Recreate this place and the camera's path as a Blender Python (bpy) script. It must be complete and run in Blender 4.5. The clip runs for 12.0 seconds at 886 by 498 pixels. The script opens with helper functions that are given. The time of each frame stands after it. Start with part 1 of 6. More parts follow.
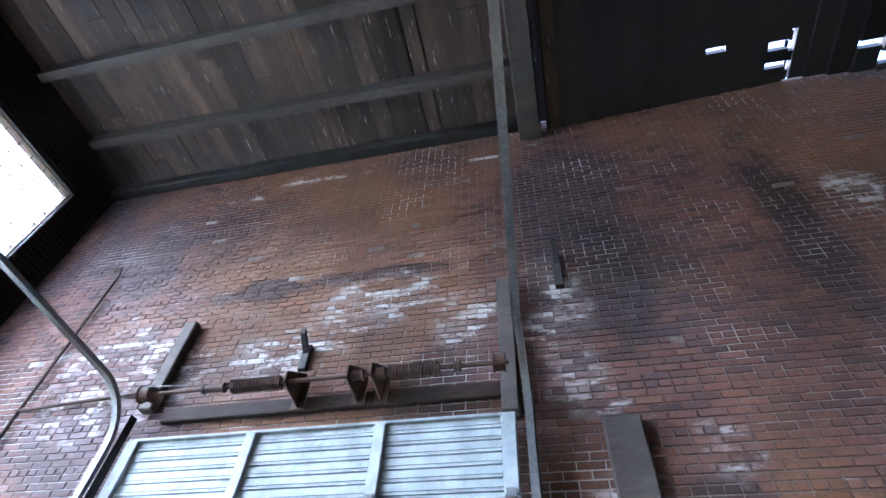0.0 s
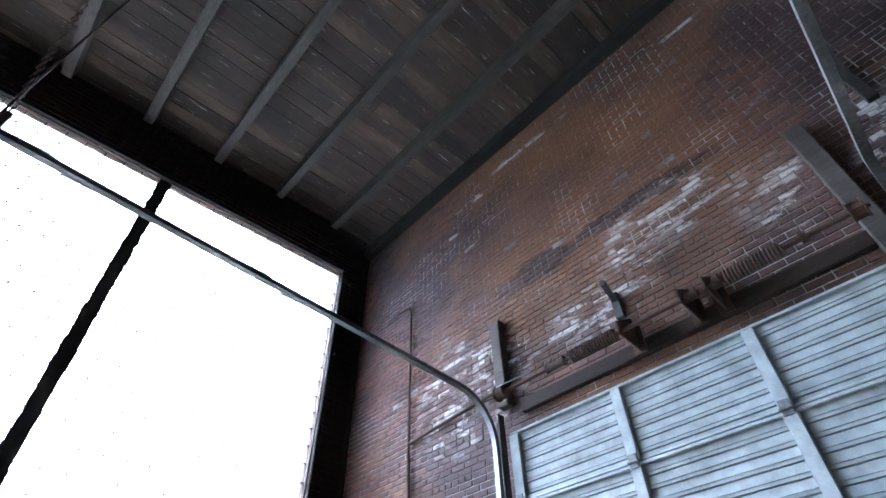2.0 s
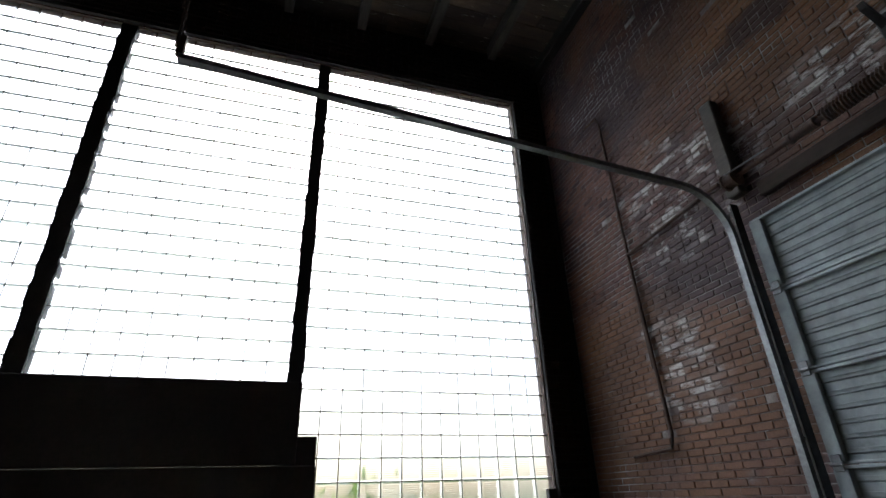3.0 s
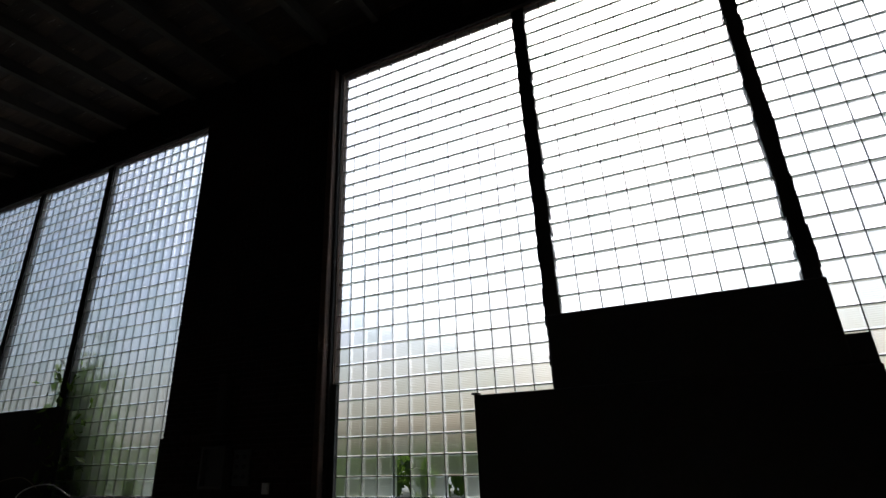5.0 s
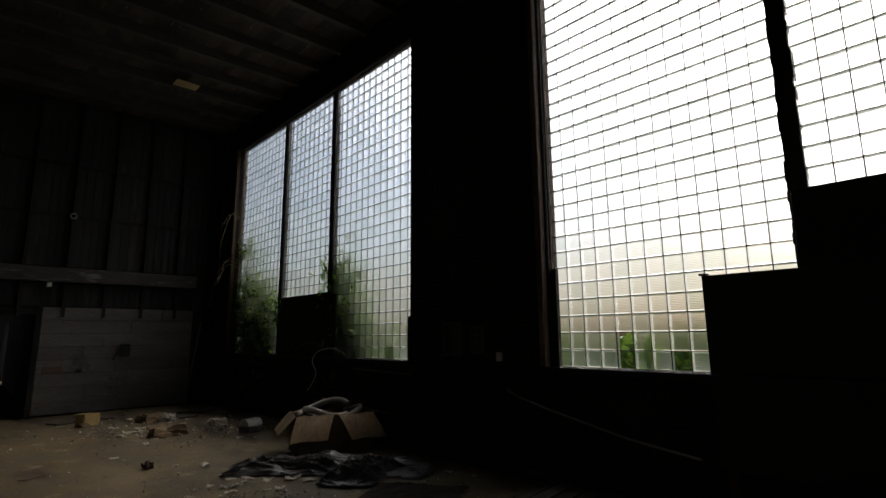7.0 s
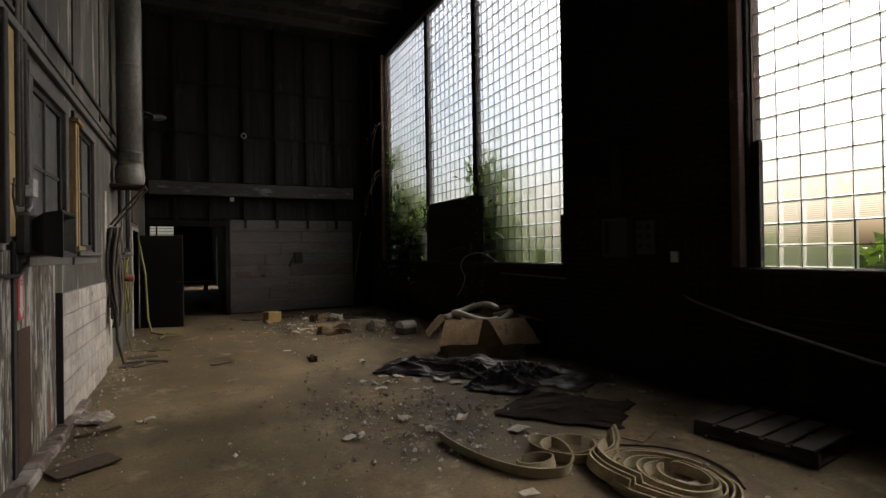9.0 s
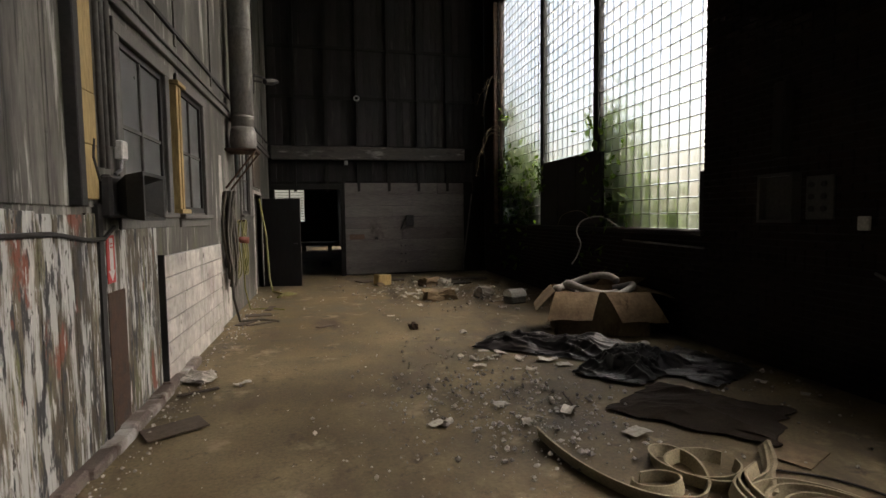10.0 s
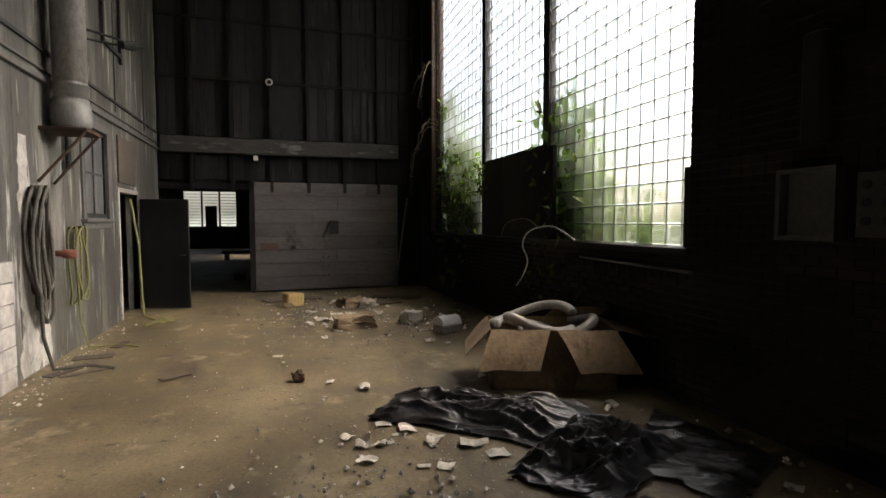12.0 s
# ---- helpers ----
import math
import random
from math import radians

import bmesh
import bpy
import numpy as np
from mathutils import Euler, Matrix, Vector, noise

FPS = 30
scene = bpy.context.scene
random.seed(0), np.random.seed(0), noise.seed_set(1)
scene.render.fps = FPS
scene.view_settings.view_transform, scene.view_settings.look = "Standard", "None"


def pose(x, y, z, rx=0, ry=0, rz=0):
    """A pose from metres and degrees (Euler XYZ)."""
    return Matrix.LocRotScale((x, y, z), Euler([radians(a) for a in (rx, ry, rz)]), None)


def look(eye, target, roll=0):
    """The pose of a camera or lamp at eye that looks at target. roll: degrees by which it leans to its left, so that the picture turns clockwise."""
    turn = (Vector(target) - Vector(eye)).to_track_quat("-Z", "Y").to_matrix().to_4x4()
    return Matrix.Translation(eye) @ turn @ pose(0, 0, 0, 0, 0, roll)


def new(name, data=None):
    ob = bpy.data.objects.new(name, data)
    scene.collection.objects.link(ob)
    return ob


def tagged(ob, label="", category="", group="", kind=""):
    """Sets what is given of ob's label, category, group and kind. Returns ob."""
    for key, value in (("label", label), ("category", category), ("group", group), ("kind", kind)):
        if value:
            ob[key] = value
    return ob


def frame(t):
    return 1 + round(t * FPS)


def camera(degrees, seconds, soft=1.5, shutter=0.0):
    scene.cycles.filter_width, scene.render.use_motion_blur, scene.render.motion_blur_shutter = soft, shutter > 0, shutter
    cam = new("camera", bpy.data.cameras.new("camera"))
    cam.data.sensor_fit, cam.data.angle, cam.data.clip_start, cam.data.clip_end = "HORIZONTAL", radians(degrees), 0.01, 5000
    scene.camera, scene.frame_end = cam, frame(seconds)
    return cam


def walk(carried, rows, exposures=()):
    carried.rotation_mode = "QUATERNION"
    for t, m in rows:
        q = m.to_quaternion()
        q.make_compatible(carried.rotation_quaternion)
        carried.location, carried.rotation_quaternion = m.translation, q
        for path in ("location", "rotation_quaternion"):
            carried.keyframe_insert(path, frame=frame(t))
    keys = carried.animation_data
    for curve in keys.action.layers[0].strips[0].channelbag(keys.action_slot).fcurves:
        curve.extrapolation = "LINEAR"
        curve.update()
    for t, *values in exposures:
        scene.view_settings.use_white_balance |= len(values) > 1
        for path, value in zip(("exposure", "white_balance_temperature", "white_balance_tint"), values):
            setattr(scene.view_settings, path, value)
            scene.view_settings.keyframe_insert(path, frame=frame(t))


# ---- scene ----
cam = camera(82.4, 12.0)
PATH = [
    (0, (-5.728, -15.155, 1.984), (-5.372, -16.429, 3.483), 4.2),
    (0.5, (-5.584, -15.254, 1.963), (-5.26, -16.527, 3.471), 2.3),
    (1, (-5.449, -15.21, 1.955), (-4.958, -16.439, 3.455), 0.3),
    (1.5, (-5.292, -15.041, 1.951), (-4.536, -16.145, 3.437), -0.4),
    (2, (-5.198, -14.963, 1.955), (-4.159, -15.947, 3.352), -1.5),
    (2.1, (-5.158, -14.97, 1.952), (-4.061, -15.929, 3.322), -1.6),
    (2.5, (-5.063, -14.964, 1.989), (-3.681, -15.8, 3.168), -2.0),
    (3, (-4.976, -14.946, 2.02), (-3.279, -15.524, 2.906), -2.0),
    (3.2, (-4.944, -14.925, 2.031), (-3.166, -15.368, 2.833), -2.0),
    (4.8, (-4.99, -14.02, 1.81), (-3.235, -13.406, 2.548), -2.3),
    (5, (-5.01, -14.05, 1.888), (-3.315, -13.264, 2.601), -2.4),
    (5.5, (-5.415, -13.888, 1.839), (-3.852, -12.861, 2.548), -1.2),
    (6, (-5.492, -13.916, 1.846), (-4.077, -12.657, 2.489), -0.5),
    (6.5, (-5.494, -13.946, 1.803), (-4.1, -12.591, 2.275), -0.1),
    (6.7, (-5.488, -13.964, 1.781), (-4.108, -12.576, 2.191), -0.3),
    (8.3, (-5.016, -13.469, 1.564), (-3.847, -11.857, 1.743), -0.5),
    (8.5, (-4.997, -13.431, 1.544), (-3.894, -11.769, 1.692), -0.7),
    (9, (-4.846, -13.293, 1.56), (-3.971, -11.495, 1.573), -0.9),
    (9.5, (-4.63, -13.081, 1.556), (-4.017, -11.18, 1.46), -0.9),
    (10, (-4.448, -12.751, 1.567), (-4.016, -10.802, 1.44), -0.7),
    (10.5, (-4.234, -12.401, 1.554), (-3.845, -10.443, 1.431), -0.8),
    (11, (-4.014, -12.022, 1.554), (-3.656, -10.057, 1.436), -0.5),
    (11.5, (-3.814, -11.549, 1.596), (-3.419, -9.592, 1.481), -0.3),
    (12, (-3.488, -11.064, 1.597), (-2.88, -9.161, 1.491), -0.1),
]
LIGHT = [(0, 4.3, 4800, 16), (1.5, 4.1, 4800, 16), (2.0, 3.5, 4900, 15), (2.5, 2.9, 5200, 12), (3.0, 1.2, 5600, 11), (3.2, 0.7, 5700, 11), (4.8, -0.3, 5700, 11), (5.5, -0.35, 5700, 11),
         (6.7, -0.2, 6100, 11), (8.3, 0.35, 6700, 13), (9.0, 0.7, 6700, 14), (10.0, 1.2, 6800, 14), (11.0, 1.45, 6700, 14), (12.0, 1.8, 6600, 14)]
walk(cam, [(t, look(eye, target, roll)) for t, eye, target, roll in PATH], LIGHT)

# ---- world and sun: a pale overcast day ----
SUN_UP, SUN_TURN = 48, 90
world = bpy.data.worlds.new("sky")
scene.world = world
world.use_nodes = True
wt = world.node_tree
sky = wt.nodes.new("ShaderNodeTexSky")
sky.sky_type, sky.sun_disc = "NISHITA", False
sky.sun_elevation, sky.sun_rotation = radians(SUN_UP), radians(SUN_TURN)
sky.dust_density, sky.air_density = 6.0, 1.2
wt.links.new(sky.outputs[0], wt.nodes["Background"].inputs[0])
wt.nodes["Background"].inputs[1].default_value = 0.15
sun = new("sun", bpy.data.lights.new("sun", "SUN"))
sun.data.energy, sun.data.angle, sun.data.color = 1.5, radians(75), (1.0, 0.96, 0.9)
sun.matrix_world = look((20 * math.cos(radians(SUN_UP)), 3, 20 * math.sin(radians(SUN_UP))), (0, 0, 0))

# ---- the place in numbers ----
EAST, WEST, NORTH, SOUTH = -0.1, -6.0, 1.25, -18.17   # inner faces of the hall's walls
SILL, HEAD, MODULE = 1.37, 7.045, 0.2027
WIN_A = (-7.5, 0.04)
WIN_B = (-17.73, -10.23)


def roof_z(x):
    """Underside of the roof: nearly flat over the hall, a low ridge over the side bay."""
    if x > WEST:
        return 7.85 + 0.03 * x
    return 7.42 + 0.075 * (WEST - max(x, -8.75)) - 0.2 * max(0, -8.75 - x)


# ---- materials ----
def nodes_of(name):
    m = bpy.data.materials.new(name)
    m.use_nodes = True
    t = m.node_tree
    return m, t, t.nodes["Principled BSDF"]


def node(t, kind, **values):
    n = t.nodes.new(kind)
    for k, v in values.items():
        n.inputs[k.replace("_", " ")].default_value = v
    return n


def ramp(t, fac, stops):
    r = t.nodes.new("ShaderNodeValToRGB")
    e = r.color_ramp.elements
    while len(e) < len(stops):
        e.new(0.5)
    for el, (p, c) in zip(e, stops):
        el.position = p
        el.color = (*c, 1) if len(c) == 3 else c
    t.links.new(fac, r.inputs[0])
    return r.outputs[0]


def mix(t, kind, fac, a, b):
    n = t.nodes.new("ShaderNodeMix")
    n.data_type, n.blend_type = "RGBA", kind
    for sock, v in ((n.inputs[0], fac), (n.inputs[6], a), (n.inputs[7], b)):
        if isinstance(v, (int, float)):
            sock.default_value = v
        elif isinstance(v, tuple):
            sock.default_value = (*v, 1)
        else:
            t.links.new(v, sock)
    return n.outputs[2]


def noise_tex(t, scale, stretch=(1, 1, 1), detail=6.0, rough=0.6, offset=(0, 0, 0)):
    geo = t.nodes.new("ShaderNodeNewGeometry")
    mp = t.nodes.new("ShaderNodeMapping")
    mp.inputs["Scale"].default_value = stretch
    mp.inputs["Location"].default_value = offset
    t.links.new(geo.outputs["Position"], mp.inputs[0])
    n = node(t, "ShaderNodeTexNoise", Scale=scale, Detail=detail, Roughness=rough)
    t.links.new(mp.outputs[0], n.inputs["Vector"])
    return n.outputs[0]


def grey(v):
    return (v, v, v)


DIMMING = 0.74   # window-to-room contrast put into colour: dims every surface alike, outdoors too


def dimmed(c):
    return tuple(DIMMING * v for v in c[:3])


def surface(name, cols, scale=2.0, fine=45.0, rough=(0.6, 0.9), bump=0.25, metal=0.0, stretch=(1, 1, 1),
            fine_stretch=None, each=0.0, spots=None, spec=0.4):
    """A weathered surface: colours over a coarse noise, a fine grain, a shade of its own for each piece, and stains."""
    m, t, b = nodes_of(name)
    coarse = noise_tex(t, scale, stretch)
    n = len(cols)
    col = ramp(t, coarse, [(0.32 + 0.36 * i / max(1, n - 1), c) for i, c in enumerate(map(dimmed, cols))])
    grain = noise_tex(t, fine, fine_stretch or stretch, 4.0, 0.7)
    col = mix(t, "MULTIPLY", 1.0, col, ramp(t, grain, [(0.25, grey(0.6)), (0.75, grey(1.25))]))
    if each:
        geo, info = t.nodes.new("ShaderNodeNewGeometry"), t.nodes.new("ShaderNodeObjectInfo")
        add = t.nodes.new("ShaderNodeMath")
        add.operation = "ADD"
        t.links.new(geo.outputs["Random Per Island"], add.inputs[0])
        t.links.new(info.outputs["Random"], add.inputs[1])
        fr = t.nodes.new("ShaderNodeMath")
        fr.operation = "FRACT"
        t.links.new(add.outputs[0], fr.inputs[0])
        col = mix(t, "MULTIPLY", 1.0, col, ramp(t, fr.outputs[0], [(0, grey(1 - each)), (1, grey(1 + each * 0.7))]))
    for spot in spots or ():
        c, sc, lo, hi = spot[:4]
        st = spot[4] if len(spot) > 4 else (1, 1, 1)
        mask = ramp(t, noise_tex(t, sc, st, 8.0, 0.65, (3.1, 1.7, 5.3)), [(lo, grey(0)), (hi, grey(1))])
        col = mix(t, "MIX", mask, col, dimmed(c))
    t.links.new(col, b.inputs["Base Color"])
    r = ramp(t, coarse, [(0.3, grey(rough[0])), (0.7, grey(rough[1]))])
    t.links.new(r, b.inputs["Roughness"])
    b.inputs["Metallic"].default_value = metal
    b.inputs["Specular IOR Level"].default_value = spec
    if bump:
        bp = node(t, "ShaderNodeBump", Strength=bump, Distance=0.01)
        t.links.new(grain, bp.inputs["Height"])
        t.links.new(bp.outputs[0], b.inputs["Normal"])
    return m


BLOOM_PATCHES = ((-5.83, 4.55, 0.26, 0.5), (-5.95, 3.95, 0.25, 0.3), (-4.3, 4.95, 0.65, 0.35), (-3.6, 4.5, 0.6, 0.28), (-2.0, 4.5, 0.8, 0.5), (-1.9, 4.0, 0.6, 0.2), (-5.1, 4.6, 0.28, 0.35), (-6.65, 3.5, 0.16, 0.22),
                 (-8.35, 5.6, 0.25, 0.25), (-3.3, 7.13, 0.6, 0.07), (-5.35, 7.0, 0.25, 0.1), (-2.3, 6.95, 0.3, 0.05), (-6.05, 3.0, 0.25, 0.4), (-1.6, 3.0, 0.5, 0.5))
SOOT_PATCHES = ((-6.3, 4.9, 0.25, 0.8), (-3.2, 5.25, 0.55, 0.16), (-7.8, 5.2, 0.22, 1.3), (-6.6, 3.0, 0.3, 0.4), (-4.2, 5.3, 0.8, 0.1))


def brick_material(name, hues, white=0.0, soot=0.65, tint=(0.26, 0.13, 0.06), dusk=(0.08, 0.056, 0.064)):
    """Old red brick, each one of a tone of its own, with lime bloom, remains of white paint and soot."""
    m, t, b = nodes_of(name)
    geo, info = t.nodes.new("ShaderNodeNewGeometry"), t.nodes.new("ShaderNodeObjectInfo")
    add = t.nodes.new("ShaderNodeMath")
    add.operation = "ADD"
    t.links.new(geo.outputs["Random Per Island"], add.inputs[0])
    t.links.new(info.outputs["Random"], add.inputs[1])
    fr = t.nodes.new("ShaderNodeMath")
    fr.operation = "FRACT"
    t.links.new(add.outputs[0], fr.inputs[0])
    own = ramp(t, fr.outputs[0], [(i / (len(hues) - 1), c) for i, c in enumerate(hues)])
    # broad zones: orange, purple and sooty brick
    zone = noise_tex(t, 0.45, (1, 1, 1), 4.0, 0.55)
    own = mix(t, "MIX", ramp(t, zone, [(0.44, grey(0)), (0.56, grey(0.85))]), own, dusk)
    own = mix(t, "MIX", ramp(t, noise_tex(t, 0.4, (1, 1, 1.6), 4.0, 0.5, (9, 2, 4)), [(0.5, grey(0)), (0.63, grey(0.7))]), own, tint)
    dark = ramp(t, noise_tex(t, 0.7, (1, 1, 0.8), 5.0, 0.6, (4, 8, 1)), [(0.5, grey(0)), (0.68, grey(soot))])
    own = mix(t, "MIX", dark, own, (0.03, 0.024, 0.024))
    fine = noise_tex(t, 60, (1, 1, 1), 5.0, 0.7)
    own = mix(t, "MULTIPLY", 1.0, own, ramp(t, fine, [(0.25, grey(0.55)), (0.75, grey(1.3))]))
    if white:
        # bloom and old paint lie in patches, soot in others, all broken up brick by brick
        sep = t.nodes.new("ShaderNodeSeparateXYZ")
        t.links.new(geo.outputs["Position"], sep.inputs[0])
        ragged = noise_tex(t, 2.2, (1, 1, 1.3), 6.0, 0.65, (1.2, 0, 2.2))

        def patches(places):
            out = 0.0
            for px, pz, rx, rz in places:
                du = math_node(t, "MULTIPLY", math_node(t, "SUBTRACT", sep.outputs[0], px), 1 / rx)
                dv = math_node(t, "MULTIPLY", math_node(t, "SUBTRACT", sep.outputs[2], pz), 1 / rz)
                d = math_node(t, "SQRT", math_node(t, "ADD", math_node(t, "MULTIPLY", du, du), math_node(t, "MULTIPLY", dv, dv)), 0.0)
                out = math_node(t, "MAXIMUM", out, math_node(t, "SUBTRACT", 1.35, d))
            return math_node(t, "ADD", out, math_node(t, "MULTIPLY", math_node(t, "SUBTRACT", ragged, 0.5), 2.2))

        sooty = ramp(t, patches(SOOT_PATCHES), [(0.2, grey(0)), (0.7, grey(0.8))])
        own = mix(t, "MIX", sooty, own, (0.035, 0.026, 0.03))
        blot = noise_tex(t, 7.0, (0.5, 1, 1.6), 10.0, 0.8)
        c = math_node(t, "MULTIPLY", ramp(t, patches(BLOOM_PATCHES), [(0.25, grey(0)), (0.75, grey(1))]), ramp(t, blot, [(0.46, grey(0)), (0.56, grey(1))]))
        c = math_node(t, "MULTIPLY", c, ramp(t, fr.outputs[0], [(0.3, grey(0.15)), (0.7, grey(0.9))]))
        own = mix(t, "MIX", math_node(t, "MULTIPLY", c, white), own, (0.7, 0.68, 0.67))
    own = mix(t, "MULTIPLY", 1.0, own, grey(DIMMING))
    t.links.new(own, b.inputs["Base Color"])
    b.inputs["Roughness"].default_value = 0.85
    b.inputs["Specular IOR Level"].default_value = 0.25
    bp = node(t, "ShaderNodeBump", Strength=0.5, Distance=0.008)
    t.links.new(fine, bp.inputs["Height"])
    t.links.new(bp.outputs[0], b.inputs["Normal"])
    return m


def math_node(t, op, a, b):
    n = t.nodes.new("ShaderNodeMath")
    n.operation = op
    for sock, v in zip(n.inputs, (a, b)):
        if isinstance(v, (int, float)):
            sock.default_value = v
        else:
            t.links.new(v, sock)
    return n.outputs[0]


def glass_block_material():
    """Moulded glass block: clear, ribbed and dusty."""
    m, t, b = nodes_of("glass_block")
    geo = t.nodes.new("ShaderNodeNewGeometry")
    w = node(t, "ShaderNodeTexWave", Scale=18.0, Distortion=0.6, Detail=1.0)
    w.wave_type, w.bands_direction = "BANDS", "Z"
    t.links.new(geo.outputs["Position"], w.inputs["Vector"])
    bp = node(t, "ShaderNodeBump", Strength=0.25, Distance=0.006)
    t.links.new(w.outputs[1], bp.inputs["Height"])
    t.links.new(bp.outputs[0], b.inputs["Normal"])
    info = t.nodes.new("ShaderNodeObjectInfo")
    add = math_node(t, "ADD", geo.outputs["Random Per Island"], info.outputs["Random"])
    tone = ramp(t, math_node(t, "FRACT", add, 0.0), [(0.0, (0.86, 0.9, 0.88)), (0.5, (0.97, 0.99, 0.98)), (1.0, (1.0, 1.0, 1.0))])
    t.links.new(tone, b.inputs["Base Color"])
    b.inputs["Transmission Weight"].default_value = 1.0
    b.inputs["IOR"].default_value = 1.1
    dirt = noise_tex(t, 1.3, (1, 1, 1), 5.0, 0.6)
    t.links.new(ramp(t, dirt, [(0.35, grey(0.3)), (0.7, grey(0.42))]), b.inputs["Roughness"])
    return m


def plain_glass(name, col, rough, alpha_dust):
    m, t, b = nodes_of(name)
    b.inputs["Base Color"].default_value = (*col, 1)
    dust = noise_tex(t, 3.0, (1, 1, 0.6), 6.0, 0.65)
    t.links.new(ramp(t, dust, [(0.3, grey(rough)), (0.7, grey(rough + 0.3))]), b.inputs["Roughness"])
    b.inputs["Transmission Weight"].default_value = alpha_dust
    return m


BRICK_RED = brick_material("old_red_brick", [(0.085, 0.052, 0.052), (0.15, 0.074, 0.06), (0.19, 0.092, 0.07), (0.11, 0.062, 0.058), (0.22, 0.112, 0.078)], 1.0)
# the window wall's backlit shade is put into this near-black brick colour
BRICK_DARK = brick_material("backlit_dark_brick", [(0.013, 0.009, 0.009), (0.026, 0.013, 0.011), (0.018, 0.011, 0.011)], 0.0, 0.5, (0.03, 0.016, 0.011), (0.015, 0.01, 0.01))
MORTAR = surface("mortar", [(0.105, 0.075, 0.062), (0.25, 0.2, 0.175)], 1.4, 70, bump=0.4, spots=[((0.5, 0.48, 0.46), 1.1, 0.52, 0.62), ((0.34, 0.31, 0.28), 6.0, 0.56, 0.66)])
# its mortar, with that shade in the colour; also serves the far room
MORTAR_DARK = surface("dark_mortar", [(0.01, 0.009, 0.008), (0.024, 0.021, 0.019)], 1.2, 70, bump=0.4)
BLOCK_GLASS = glass_block_material()
BLOCK_MORTAR = surface("block_mortar", [(0.07, 0.07, 0.07), (0.16, 0.16, 0.15)], 3, 60)
FLOOR_M = surface("dusty_concrete", [(0.1, 0.078, 0.041), (0.2, 0.153, 0.083), (0.325, 0.257, 0.146)], 0.9, 38, (0.55, 0.9), 0.18,
                  spots=[((0.085, 0.066, 0.042), 0.8, 0.53, 0.68, (1.5, 0.7, 1)), ((0.43, 0.36, 0.235), 2.6, 0.58, 0.74), ((0.1, 0.08, 0.05), 11.0, 0.6, 0.7), ((0.07, 0.055, 0.038), 3.2, 0.62, 0.7)])
ROOF_WOOD = surface("roof_boards", [(0.03, 0.02, 0.016), (0.065, 0.043, 0.032), (0.115, 0.08, 0.06)], 1.3, 9, (0.75, 0.95), 0.3, stretch=(3, 0.7, 1), fine_stretch=(14, 1.2, 1), each=0.55,
                    spots=[((0.42, 0.39, 0.35), 4.5, 0.63, 0.69, (9, 0.7, 1)), ((0.03, 0.024, 0.02), 0.6, 0.56, 0.72)])
BROWN_BOARD = surface("brown_board", [(0.022, 0.014, 0.011), (0.055, 0.038, 0.03)], 2.0, 14, (0.8, 0.95), 0.3, stretch=(0.6, 3, 3), spec=0.2)
BEAM_WOOD = surface("beam_timber", [(0.05, 0.043, 0.037), (0.105, 0.09, 0.078)], 1.4, 12, (0.75, 0.95), 0.3, stretch=(0.8, 4, 4), each=0.2)
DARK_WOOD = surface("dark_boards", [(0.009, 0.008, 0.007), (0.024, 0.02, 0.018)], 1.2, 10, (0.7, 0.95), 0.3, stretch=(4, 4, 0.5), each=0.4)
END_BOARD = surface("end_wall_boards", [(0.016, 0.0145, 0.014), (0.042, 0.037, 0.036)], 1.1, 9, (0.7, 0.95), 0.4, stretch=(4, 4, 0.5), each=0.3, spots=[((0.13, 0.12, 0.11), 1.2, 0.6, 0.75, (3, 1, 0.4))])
GIRT_WOOD = surface("whitewashed_girt", [(0.05, 0.045, 0.04), (0.09, 0.08, 0.07)], 1.5, 14, stretch=(0.7, 2, 3), spots=[((0.27, 0.26, 0.24), 2.2, 0.56, 0.66, (0.6, 1, 2.5)), ((0.02, 0.018, 0.016), 4.0, 0.58, 0.68, (0.6, 1, 2.5))])
PLANK_GREY = surface("grey_planks", [(0.14, 0.125, 0.115), (0.22, 0.2, 0.185)], 1.1, 16, stretch=(0.6, 1, 3), each=0.22, spots=[((0.06, 0.05, 0.045), 1.3, 0.6, 0.75)])
WALL_PAINT = surface("stained_wall_paint", [(0.06, 0.057, 0.05), (0.13, 0.124, 0.108), (0.34, 0.325, 0.29)], 1.1, 18, (0.6, 0.9), 0.25, stretch=(1, 1.8, 0.3),
                     spots=[((0.04, 0.038, 0.034), 2.0, 0.54, 0.7, (1, 2.6, 0.2)), ((0.12, 0.125, 0.06), 1.2, 0.56, 0.76, (1, 1.8, 0.35)), ((0.56, 0.55, 0.51), 3.0, 0.57, 0.66, (1, 2.4, 0.22)), ((0.03, 0.028, 0.025), 5.0, 0.6, 0.67, (1, 3.0, 0.12)), ((0.05, 0.046, 0.04), 9.0, 0.62, 0.7, (1, 1.5, 0.6))])
